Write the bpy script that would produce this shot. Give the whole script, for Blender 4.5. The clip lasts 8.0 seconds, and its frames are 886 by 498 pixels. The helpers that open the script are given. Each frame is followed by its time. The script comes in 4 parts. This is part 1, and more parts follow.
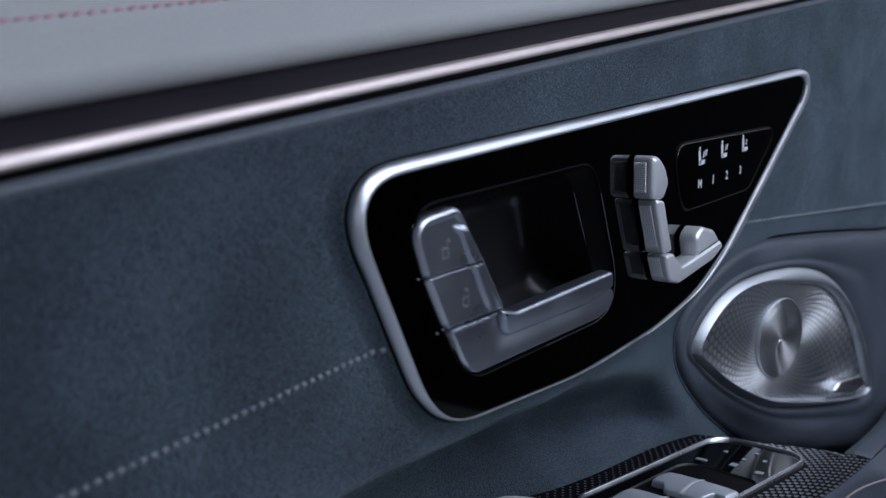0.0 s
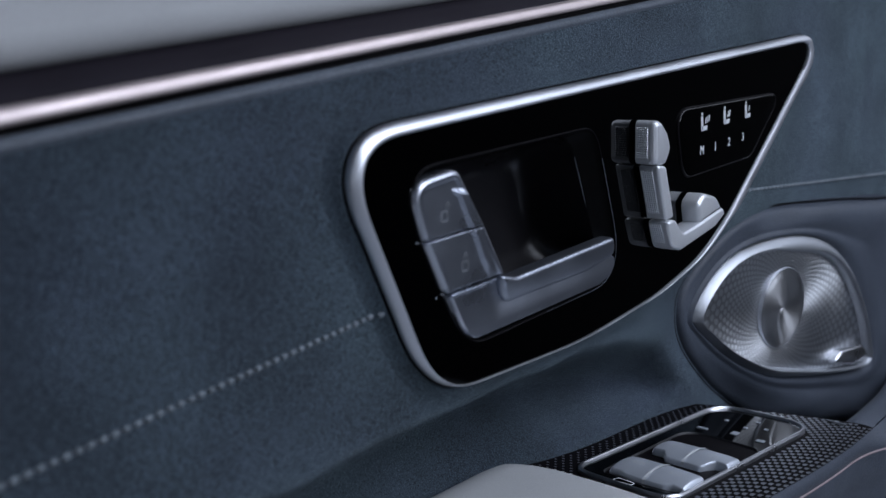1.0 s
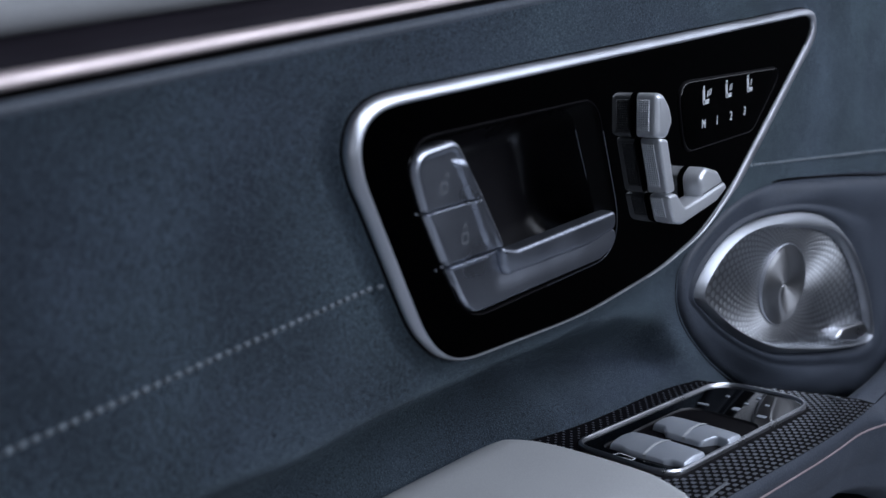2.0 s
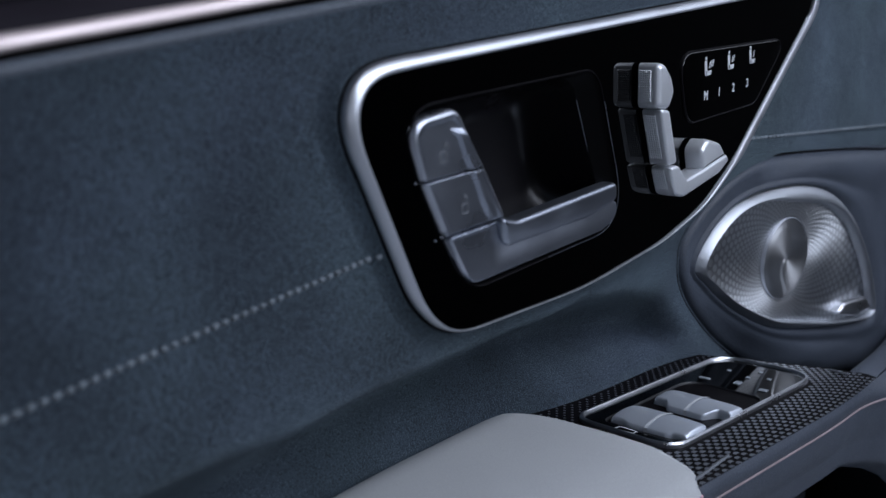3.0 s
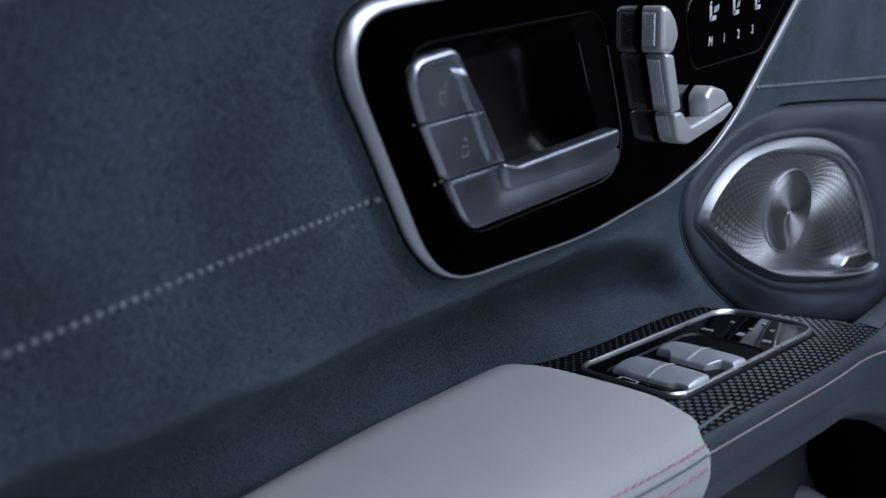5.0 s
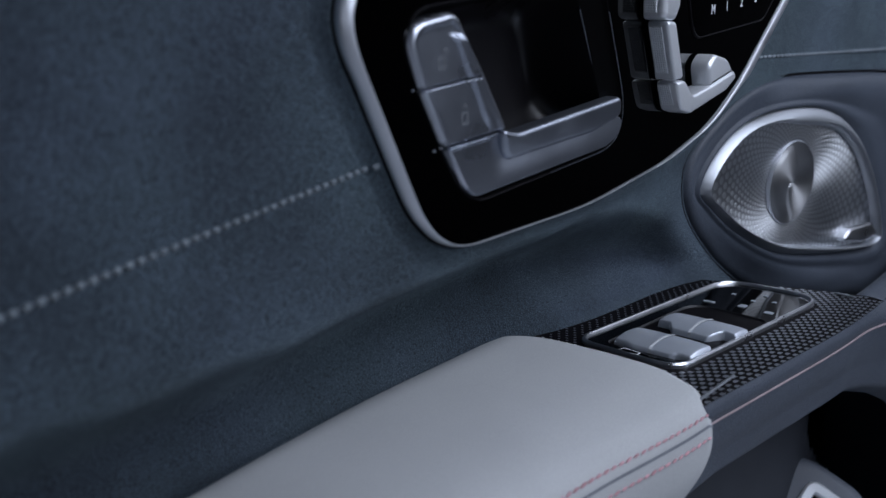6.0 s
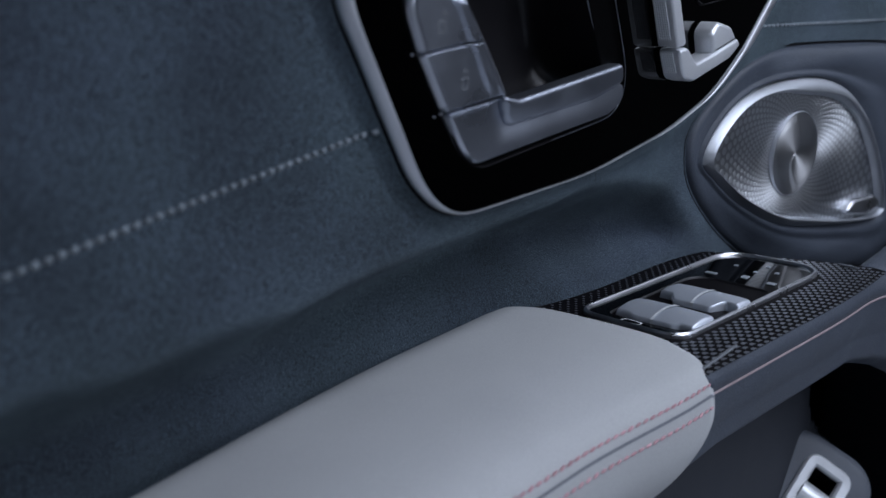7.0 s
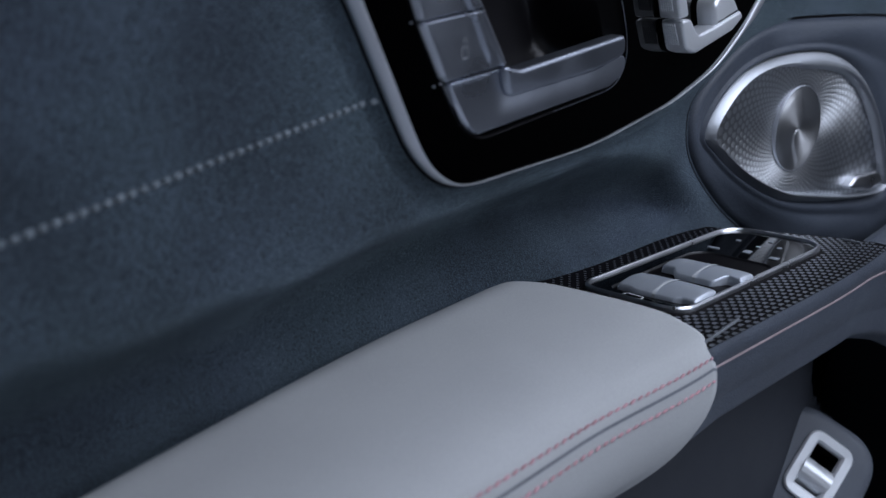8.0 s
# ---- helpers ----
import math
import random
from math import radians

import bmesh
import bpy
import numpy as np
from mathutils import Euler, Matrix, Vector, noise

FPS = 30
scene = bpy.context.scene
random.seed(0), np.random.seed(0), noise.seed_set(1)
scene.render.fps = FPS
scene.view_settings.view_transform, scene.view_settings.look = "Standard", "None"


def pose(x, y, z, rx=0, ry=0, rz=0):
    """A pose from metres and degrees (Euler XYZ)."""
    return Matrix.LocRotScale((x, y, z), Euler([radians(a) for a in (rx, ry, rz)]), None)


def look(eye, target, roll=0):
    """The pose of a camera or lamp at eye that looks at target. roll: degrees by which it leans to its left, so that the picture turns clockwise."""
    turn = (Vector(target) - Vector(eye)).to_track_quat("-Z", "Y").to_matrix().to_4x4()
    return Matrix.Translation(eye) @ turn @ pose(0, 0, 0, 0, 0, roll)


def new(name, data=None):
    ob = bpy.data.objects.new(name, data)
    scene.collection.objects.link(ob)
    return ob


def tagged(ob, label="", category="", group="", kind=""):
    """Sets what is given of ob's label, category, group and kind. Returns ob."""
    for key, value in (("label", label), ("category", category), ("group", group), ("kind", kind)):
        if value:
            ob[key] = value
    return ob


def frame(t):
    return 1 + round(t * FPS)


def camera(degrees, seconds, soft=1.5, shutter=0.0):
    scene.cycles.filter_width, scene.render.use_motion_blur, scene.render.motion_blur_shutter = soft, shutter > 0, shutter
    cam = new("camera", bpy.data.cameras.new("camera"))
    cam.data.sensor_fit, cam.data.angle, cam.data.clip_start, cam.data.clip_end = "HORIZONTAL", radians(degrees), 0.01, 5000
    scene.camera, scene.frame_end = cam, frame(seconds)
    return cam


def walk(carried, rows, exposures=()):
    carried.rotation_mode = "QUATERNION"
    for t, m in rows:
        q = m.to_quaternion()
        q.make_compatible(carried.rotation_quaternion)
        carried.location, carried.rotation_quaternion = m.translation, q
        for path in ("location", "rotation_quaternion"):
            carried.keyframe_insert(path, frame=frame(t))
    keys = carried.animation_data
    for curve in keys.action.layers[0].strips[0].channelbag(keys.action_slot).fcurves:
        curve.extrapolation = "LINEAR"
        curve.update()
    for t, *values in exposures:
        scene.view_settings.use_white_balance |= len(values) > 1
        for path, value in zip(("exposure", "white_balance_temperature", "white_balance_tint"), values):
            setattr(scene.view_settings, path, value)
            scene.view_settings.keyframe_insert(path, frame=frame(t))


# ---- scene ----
from mathutils.geometry import tessellate_polygon

# ---- camera ----
cam = camera(47.75, 8.0)
cam.data.dof.use_dof = True
cam.data.dof.focus_distance = 0.46
cam.data.dof.aperture_fstop = 11.0
EYE, TILT, TURN = 0.95, -8.0, -51.5
ROWS = [
    (0, 0.00000, 0.00000, 0.00000, 0.000, 0.000, 0.000),
    (0.5, 0.00019, 0.00248, -0.00235, -0.008, -0.649, 0.087),
    (1, 0.00034, 0.00480, -0.00449, -0.000, -1.323, 0.141),
    (1.5, 0.00028, 0.00664, -0.00628, -0.025, -1.815, 0.168),
    (3, 0.00043, 0.01172, -0.01204, -0.032, -3.388, 0.415),
    (3.5, 0.00049, 0.01346, -0.01376, -0.030, -3.891, 0.423),
    (4, 0.00049, 0.01507, -0.01546, -0.032, -4.439, 0.475),
    (4.5, 0.00041, 0.01663, -0.01706, -0.052, -4.920, 0.533),
    (6, 0.00046, 0.02160, -0.02304, -0.067, -6.631, 0.739),
    (6.5, 0.00045, 0.02321, -0.02499, -0.063, -7.197, 0.794),
    (7, 0.00051, 0.02483, -0.02708, -0.049, -7.860, 0.848),
    (7.5, 0.00067, 0.02628, -0.02901, -0.029, -8.393, 0.928),
    (8, 0.00076, 0.02741, -0.03102, -0.012, -8.846, 1.038),
]
BASE = pose(0, 0, EYE, 0, 0, TURN) @ pose(0, 0, 0, TILT)
walk(cam, [(t, BASE @ pose(x, y, z, 90 + pitch, roll, yaw)) for t, x, y, z, yaw, pitch, roll in ROWS])

# ---- world and light ----
world = bpy.data.worlds.new("sky")
scene.world = world
world.use_nodes = True
wn = world.node_tree
sky = wn.nodes.new("ShaderNodeTexSky")
sky.sky_type, sky.sun_disc, sky.sun_elevation, sky.sun_rotation = "NISHITA", False, radians(50), radians(200)
wn.links.new(sky.outputs[0], wn.nodes["Background"].inputs[0])
wn.nodes["Background"].inputs[1].default_value = 0.06


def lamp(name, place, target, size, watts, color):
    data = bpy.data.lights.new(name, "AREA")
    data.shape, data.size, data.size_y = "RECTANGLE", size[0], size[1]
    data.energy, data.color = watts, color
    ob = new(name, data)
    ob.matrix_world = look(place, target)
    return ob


# Unseen area lamps, added in place of windows that are not built.
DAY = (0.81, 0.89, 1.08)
lamp("roof_fill", (0.70, -0.20, 1.52), (0.70, -0.20, 0), (1.1, 0.42), 7.35, DAY)
lamp("door_top_fill", (0.45, 0.37, 1.13), (0.45, -0.60, 0.95), (1.5, 0.22), 1.0, DAY)
lamp("front_fill", (1.55, -0.20, 1.40), (0.6, -0.05, 0.8), (1.2, 0.4), 2.0, DAY)
lamp("opposite_fill", (0.90, -1.45, 1.36), (0.70, 0.20, 0.80), (1.2, 0.30), 9.6, DAY)
# small and strong, added for the gleam on edges that face rearwards
lamp("rear_side_fill", (-0.62, -1.25, 0.90), (0.50, 0.20, 0.85), (0.60, 0.60), 1.15, DAY)
# added to brighten the middle of the suede
lamp("middle_roof_fill", (0.55, -0.55, 1.50), (0.36, 0.20, 0.84), (0.7, 0.35), 5.2, DAY)


# ---- materials ----
def material(name, color, rough, metal=0.0, mottle=0.15, mottle_scale=40.0, grain=0.0, grain_scale=900.0, bump=0.0, coat=0.0, sheen=0.0, spec=0.5, spread=0.0, aniso=0.0, turn=0.0, second=None, depth=0.0006):
    """A surface with blotches at one scale, grain and relief at another."""
    m = bpy.data.materials.new(name)
    m.use_nodes = True
    nt = m.node_tree
    b = nt.nodes["Principled BSDF"]
    b.inputs["Metallic"].default_value = metal
    b.inputs["Coat Weight"].default_value = coat
    b.inputs["Coat Roughness"].default_value = 0.06
    b.inputs["Specular IOR Level"].default_value = spec
    b.inputs["Sheen Weight"].default_value = sheen
    b.inputs["Sheen Roughness"].default_value = 0.5
    b.inputs["Sheen Tint"].default_value = (0.60, 0.80, 0.92, 1)
    co = nt.nodes.new("ShaderNodeTexCoord")

    def noise_at(scale, detail):
        n = nt.nodes.new("ShaderNodeTexNoise")
        n.inputs["Scale"].default_value, n.inputs["Detail"].default_value = scale, detail
        nt.links.new(co.outputs["Object"], n.inputs["Vector"])
        return n.outputs["Fac"]

    def remap(fac, low, high):
        r = nt.nodes.new("ShaderNodeMapRange")
        r.inputs["From Min"].default_value, r.inputs["From Max"].default_value = 0.3, 0.7
        r.inputs["To Min"].default_value, r.inputs["To Max"].default_value = low, high
        nt.links.new(fac, r.inputs["Value"])
        return r.outputs["Result"]

    big, fine = noise_at(mottle_scale, 4), noise_at(grain_scale, 2)
    k = nt.nodes.new("ShaderNodeMath")
    k.operation = "MULTIPLY"
    nt.links.new(remap(big, 1 - mottle, 1 + mottle), k.inputs[0])
    nt.links.new(remap(fine, 1 - grain, 1 + grain), k.inputs[1])
    value = k.outputs[0]
    if spread:
        info = nt.nodes.new("ShaderNodeObjectInfo")
        r = nt.nodes.new("ShaderNodeMapRange")
        r.inputs["To Min"].default_value, r.inputs["To Max"].default_value = 1 - spread, 1 + spread
        nt.links.new(info.outputs["Random"], r.inputs["Value"])
        k2 = nt.nodes.new("ShaderNodeMath")
        k2.operation = "MULTIPLY"
        nt.links.new(value, k2.inputs[0])
        nt.links.new(r.outputs["Result"], k2.inputs[1])
        value = k2.outputs[0]
    mix = nt.nodes.new("ShaderNodeVectorMath")
    mix.operation = "SCALE"
    mix.inputs[0].default_value = color
    if second:
        tone = nt.nodes.new("ShaderNodeMix")
        tone.data_type = "RGBA"
        tone.inputs["A"].default_value, tone.inputs["B"].default_value = (*color, 1), (*second, 1)
        nt.links.new(remap(noise_at(mottle_scale * 0.45, 3), 0.0, 1.0), tone.inputs["Factor"])
        nt.links.new(tone.outputs["Result"], mix.inputs[0])
    nt.links.new(value, mix.inputs["Scale"])
    nt.links.new(mix.outputs[0], b.inputs["Base Color"])
    if sheen:
        nap = nt.nodes.new("ShaderNodeMath")
        nap.operation = "MULTIPLY"
        nap.inputs[1].default_value = sheen
        nt.links.new(value, nap.inputs[0])
        nt.links.new(nap.outputs[0], b.inputs["Sheen Weight"])
    nt.links.new(remap(big, max(rough - 0.05 * (rough > 0.1), 0.01), min(rough + 0.05 * (rough > 0.1), 1.0)), b.inputs["Roughness"])
    if aniso:
        tg = nt.nodes.new("ShaderNodeTangent")
        tg.direction_type, tg.axis = "RADIAL", "Z"
        b.inputs["Anisotropic"].default_value = aniso
        b.inputs["Anisotropic Rotation"].default_value = turn
        nt.links.new(tg.outputs[0], b.inputs["Tangent"])
    if bump:
        bp = nt.nodes.new("ShaderNodeBump")
        bp.inputs["Strength"].default_value, bp.inputs["Distance"].default_value = bump, depth
        nt.links.new(fine, bp.inputs["Height"])
        nt.links.new(bp.outputs[0], b.inputs["Normal"])
    return m


SUEDE = material("suede", (0.0275, 0.0400, 0.0490), 0.95, mottle=0.25, mottle_scale=22, grain=0.65, grain_scale=1800, bump=1.0, depth=0.0009, sheen=0.24, spec=0.2, second=(0.0290, 0.0375, 0.0540))
LEATHER_GREY = material("grey_leather", (0.376, 0.384, 0.388), 0.78, spec=0.18, mottle=0.03, mottle_scale=30, grain=0.05, grain_scale=1500, bump=0.12)
LEATHER_DARK = material("dark_leather", (0.046, 0.055, 0.072), 0.50, spec=0.3, mottle=0.12, mottle_scale=40, grain=0.20, grain_scale=1200, bump=0.5)
LIP_LEATHER = material("slate_lip_leather", (0.070, 0.084, 0.104), 0.50, spec=0.3, mottle=0.12, mottle_scale=40, grain=0.20, grain_scale=1200, bump=0.4)
PLASTIC_DARK = material("dark_plastic", (0.0085, 0.0080, 0.0095), 0.30, spec=0.35, mottle=0.08, grain=0.1, grain_scale=2200, bump=0.08)
# Dark tone carries the shade that the armrest carrier throws on the wall.
POCKET_SHADE = material("shaded_pocket_plastic", (0.019, 0.022, 0.029), 0.6, spec=0.3, mottle=0.10, mottle_scale=30, grain=0.15, grain_scale=1800, bump=0.2)
# Paler colour makes up for the weak light inside the pocket.
PLINTH_LIT = material("lit_plinth_plastic", (0.075, 0.085, 0.104), 0.55, spec=0.4, mottle=0.08, mottle_scale=30, grain=0.12, grain_scale=1800, bump=0.2)
PLASTIC_DEEP = material("black_plastic", (0.008, 0.008, 0.010), 0.55, mottle=0.10, grain=0.1, grain_scale=2200, bump=0.1)
PIANO = material("piano_black", (0.0003, 0.0003, 0.0004), 0.03, mottle=0.02, spec=0.35)
RIM_METAL = material("satin_rim_metal", (0.60, 0.62, 0.66), 0.42, metal=1.0, mottle=0.04, grain=0.04, grain_scale=2500)
BUTTON_METAL = material("satin_button_metal", (0.345, 0.372, 0.428), 0.30, metal=0.95, mottle=0.05, grain=0.05, grain_scale=2600)
# Paler copy of the button metal; the reflection on bevels is in its colour.
EDGE_LIT = material("lit_edge_metal", (0.52, 0.55, 0.61), 0.38, metal=0.95, mottle=0.05, grain=0.05, grain_scale=2600)
SWITCH_METAL = material("silver_switch_paint", (0.68, 0.70, 0.73), 0.36, metal=0.6, mottle=0.03, grain=0.05, grain_scale=2800)
ROCKER_METAL = material("satin_rocker_paint", (0.51, 0.545, 0.60), 0.40, metal=0.6, mottle=0.03, grain=0.05, grain_scale=2800)
BEZEL_METAL = material("satin_bezel_metal", (0.41, 0.43, 0.46), 0.47, metal=1.0, mottle=0.04, grain=0.04, grain_scale=2500)
CHROME = material("bright_chrome", (0.58, 0.59, 0.62), 0.30, metal=1.0, mottle=0.03)
STRIP_METAL = material("rose_silver_strip", (0.54, 0.465, 0.455), 0.52, metal=0.85, mottle=0.03, grain=0.03)
PLATE_METAL = material("turned_metal", (0.64, 0.66, 0.68), 0.46, metal=1.0, mottle=0.04, aniso=0.8)
SEAM_SHADE = material("seam_shadow_leather", (0.13, 0.14, 0.16), 0.7, mottle=0.1)
# Darker than the scales: the shade between them is put into the plate.
GRILLE_SHADE = material("grille_shadow_metal", (0.42, 0.43, 0.45), 0.46, metal=1.0, mottle=0.05, aniso=0.8)
BADGE_METAL = material("turned_badge_metal", (0.82, 0.83, 0.85), 0.34, metal=1.0, mottle=0.04, aniso=0.75, turn=0.25)
THREAD_GREY = material("grey_thread", (0.155, 0.182, 0.205), 0.85, mottle=0.2, mottle_scale=300, grain=0.3, grain_scale=4000, spread=0.15)
THREAD_RED = material("red_thread", (0.46, 0.25, 0.28), 0.8, mottle=0.15, mottle_scale=300, spread=0.15)
PIPING_ROSE = material("rose_piping", (0.24, 0.190, 0.200), 0.5, mottle=0.06)
PRINT_WHITE = material("white_print", (0.52, 0.54, 0.56), 0.5, mottle=0.08, mottle_scale=400)
PRINT_SOFT = material("soft_white_print", (0.13, 0.14, 0.155), 0.5, mottle=0.15, mottle_scale=400)
PRINT_GREY = material("grey_print", (0.22, 0.24, 0.27), 0.5, mottle=0.08, mottle_scale=400)
STRAND = material("woven_strand", (0.42, 0.44, 0.48), 0.38, metal=1.0, mottle=0.15, mottle_scale=200, spread=0.12)
CABIN = material("cabin_lining", (0.0028, 0.0028, 0.0036), 0.9, mottle=0.15, mottle_scale=6)
# Pale so that the unseen floor bounces light up into the metal edges.
BOUNCE_FLOOR = material("bounce_floor_grey", (0.42, 0.44, 0.47), 0.9, mottle=0.12, mottle_scale=8, grain=0.3, grain_scale=600, bump=0.6)
# Also paints the shade of rim flank, surround crease and pocket hollow.
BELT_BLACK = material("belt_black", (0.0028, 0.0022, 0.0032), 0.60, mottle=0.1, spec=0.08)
LEDGE_BLACK = material("ledge_black", (0.0008, 0.0008, 0.0010), 0.5, mottle=0.1, spec=0.05)
BELT_PLUM = material("belt_plum_black", (0.012, 0.0095, 0.0145), 0.55, mottle=0.1, spec=0.2)


# ---- building helpers ----
def part(name, bm, mat, parent=None, label="", sharp=35.0):
    bmesh.ops.recalc_face_normals(bm, faces=bm.faces[:])
    me = bpy.data.meshes.new(name)
    bm.to_mesh(me)
    bm.free()
    me.materials.append(mat)
    me.shade_smooth()
    me.set_sharp_from_angle(angle=radians(sharp))
    ob = new(name, me)
    if parent:
        ob.parent = parent
    if label:
        ob["label"] = label
    return ob


def thing(name, label, category, group="", kind=""):
    return tagged(new(name), label, category, group, kind)


def smooth(t):
    t = min(1.0, max(0.0, t))
    return t * t * (3 - 2 * t)


def lerp_table(x, table):
    """A smooth curve through a few (x, value) pairs."""
    if x <= table[0][0]:
        return table[0][1]
    for (a, va), (b, vb) in zip(table, table[1:]):
        if x <= b:
            return va + (vb - va) * (x - a) / (b - a)
    return table[-1][1]


def outline(corners, n=120):
    """A closed polygon with rounded corners (u, v, radius), evenly stepped."""
    pts, count = [], len(corners)
    for i in range(count):
        p, a, c = (Vector(corners[(i + k) % count][:2]) for k in (0, -1, 1))
        r = corners[i][2]
        d1, d2 = (a - p).normalized(), (c - p).normalized()
        half = d1.angle(d2) / 2
        reach = min(r / math.tan(half), 0.48 * (a - p).length, 0.48 * (c - p).length)
        s, e = p + d1 * reach, p + d2 * reach
        for k in range(9):
            t = k / 8
            w = 2 * t * (1 - t) * 0.92
            x = s * (1 - t) ** 2 + e * t ** 2 + p * w
            pts.append(x / ((1 - t) ** 2 + t ** 2 + w))
    total = [0.0]
    for a, b in zip(pts, pts[1:] + pts[:1]):
        total.append(total[-1] + (b - a).length)
    out, j = [], 0
    ring = pts + pts[:1]
    for i in range(n):
        want = total[-1] * i / n
        while total[j + 1] < want:
            j += 1
        f = (want - total[j]) / max(total[j + 1] - total[j], 1e-9)
        out.append(ring[j].lerp(ring[j + 1], f))
    area = sum(a.x * b.y - b.x * a.y for a, b in zip(out, out[1:] + out[:1]))
    return out if area > 0 else out[::-1]


def relaxed(ring, rounds):
    """The outline with slight kinks evened out."""
    for _ in range(rounds):
        ring = [(a + 2 * b + c) / 4 for a, b, c in zip(ring[-1:] + ring[:-1], ring, ring[1:] + ring[:1])]
    return ring


def grow(ring, d):
    """The outline moved outwards by d (inwards: minus)."""
    n, out = len(ring), []
    for i, p in enumerate(ring):
        t = (ring[(i + 1) % n] - ring[i - 1]).normalized()
        out.append(p + Vector((t.y, -t.x)) * d)
    return out


def loft(rings, cap_first=False, cap_last=False, closed=True):
    """Skin a row of rings of world points."""
    bm = bmesh.new()
    vs = [[bm.verts.new(p) for p in r] for r in rings]
    n = len(rings[0])
    for a, b in zip(vs, vs[1:]):
        for i in range(n if closed else n - 1):
            j = (i + 1) % n
            bm.faces.new((a[i], a[j], b[j], b[i]))
    if cap_first:
        bm.faces.new(vs[0])
    if cap_last:
        bm.faces.new(vs[-1])
    return bm


def grid(nu, nv, fn):
    """A sheet from fn(s, t), s and t in 0..1."""
    return loft([[fn(i / nu, j / nv) for j in range(nv + 1)] for i in range(nu + 1)], closed=False)


PANEL_Y = 0.211


def on_door(u, v, w=0.0):
    """Door coordinates: along, up, proud of the panel's face."""
    return Vector((u, PANEL_Y - w, v))


def slab(ring, place, w0, w1, edge=0.001, steps=3, back=False):
    """A plate from an outline with a rounded front edge."""
    rings = [[place(p.x, p.y, w0) for p in ring]]
    for k in range(steps + 1):
        a = k / steps * math.pi / 2
        rings.append([place(p.x, p.y, w1 - edge + edge * math.sin(a)) for p in grow(ring, -edge * (1 - math.cos(a)))])
    return loft(rings, cap_first=back, cap_last=True)


def thread(bm, a, b, r, up):
    """One stitch: a plump little sausage from a to b."""
    d = (b - a)
    side = d.cross(up).normalized()
    top = side.cross(d).normalized()
    rows = []
    for k, f in ((0.0, 0.25), (0.2, 0.9), (0.5, 1.0), (0.8, 0.9), (1.0, 0.25)):
        c = a + d * k
        rows.append([bm.verts.new(c + (side * math.cos(q) + top * math.sin(q)) * r * f) for q in (0, 1.05, 2.09, 3.14, 4.19, 5.24)])
    for p, q in zip(rows, rows[1:]):
        for i in range(6):
            bm.faces.new((p[i], p[(i + 1) % 6], q[(i + 1) % 6], q[i]))
    bm.faces.new(rows[0])
    bm.faces.new(rows[-1])


def seam(name, path, normal, pitch, length, r, mat, parent):
    """Stitches along a path function over 0..1, one object each on one shared mesh."""
    total = sum((path((i + 1) / 200) - path(i / 200)).length for i in range(200))
    count = int(total / pitch)
    bm = bmesh.new()
    thread(bm, Vector((-length / 2, 0, 0)), Vector((length / 2, 0, 0)), r, Vector((0, 0, 1)))
    first = part(name, bm, mat, parent)
    mesh = first.data
    for i in range(count):
        ob = first if i == 0 else new(name, mesh)
        ob.parent = parent
        t = (i + 0.5) / count
        p, q = path(t - 0.2 / count), path(t + 0.2 / count)
        x = (q - p).normalized()
        z = (normal - x * normal.dot(x)).normalized()
        tilt = Matrix.Rotation(radians(random.uniform(6, 14)), 3, "Z")
        m = Matrix((x, z.cross(x), z)).transposed() @ tilt
        ob.matrix_basis = Matrix.Translation(path(t)) @ m.to_4x4() @ Matrix.Scale(random.uniform(0.92, 1.06), 4)


# ---- the cabin round the door ----
def plate(name, lo, hi, mat, label, category="wall"):
    bm = bmesh.new()
    bmesh.ops.create_cube(bm, size=1)
    for v in bm.verts:
        v.co = Vector([l + (h - l) * (c + 0.5) for l, h, c in zip(lo, hi, v.co)])
    return tagged(part(name, bm, mat), label, category, kind="structure")


plate("floor", (-1.2, -1.5, 0.18), (1.9, 0.5, 0.22), BOUNCE_FLOOR, "unseen light grey floor that throws light up at the door", "floor")
# Unseen plate, added to shut out the sky's light from above.
plate("ceiling", (-1.2, -1.5, 1.60), (1.9, 0.5, 1.64), CABIN, "unseen dark plate over the cabin that keeps sky light out", "ceiling")
# Unseen plate that holds the roof lamp's light off the door top.
plate("roof_rail", (-1.2, 0.005, 1.26), (1.9, 0.5, 1.32), CABIN, "unseen dark plate above the door, added to shade its top", "roof rail")
plate("wall_opposite", (-1.2, -1.54, 0.22), (1.9, -1.5, 1.6), CABIN, "dark far side of the cabin across from the door")
plate("wall_front", (1.9, -1.5, 0.22), (1.94, 0.5, 1.6), CABIN, "dark front end of the cabin under the windscreen")
# Unseen; tall enough to keep sky light off the rear of the suede.
plate("wall_rear", (-1.24, -1.5, 0.22), (-1.2, 0.5, 1.30), CABIN, "dark rear end of the cabin, raised to hold back sky light")
plate("wall_door_outer", (-1.2, 0.42, 0.22), (1.9, 0.44, 1.0), CABIN, "outer skin of the car door behind its lining")


# ---- door lining ----
RIM = relaxed(outline(((0.2172, 0.9262, 0.017), (0.2630, 0.8385, 0.034), (0.3600, 0.8389, 0.30), (0.4280, 0.8470, 0.20), (0.4740, 0.8584, 0.12), (0.5080, 0.8764, 0.12), (0.6375, 0.9728, 0.010)), 300), 4)
HANDLE = outline(((0.2465, 0.9162, 0.010), (0.2797, 0.8538, 0.018), (0.3915, 0.8622, 0.018), (0.3655, 0.9265, 0.012)), 140)
CUTOUT = grow(RIM, -0.007)


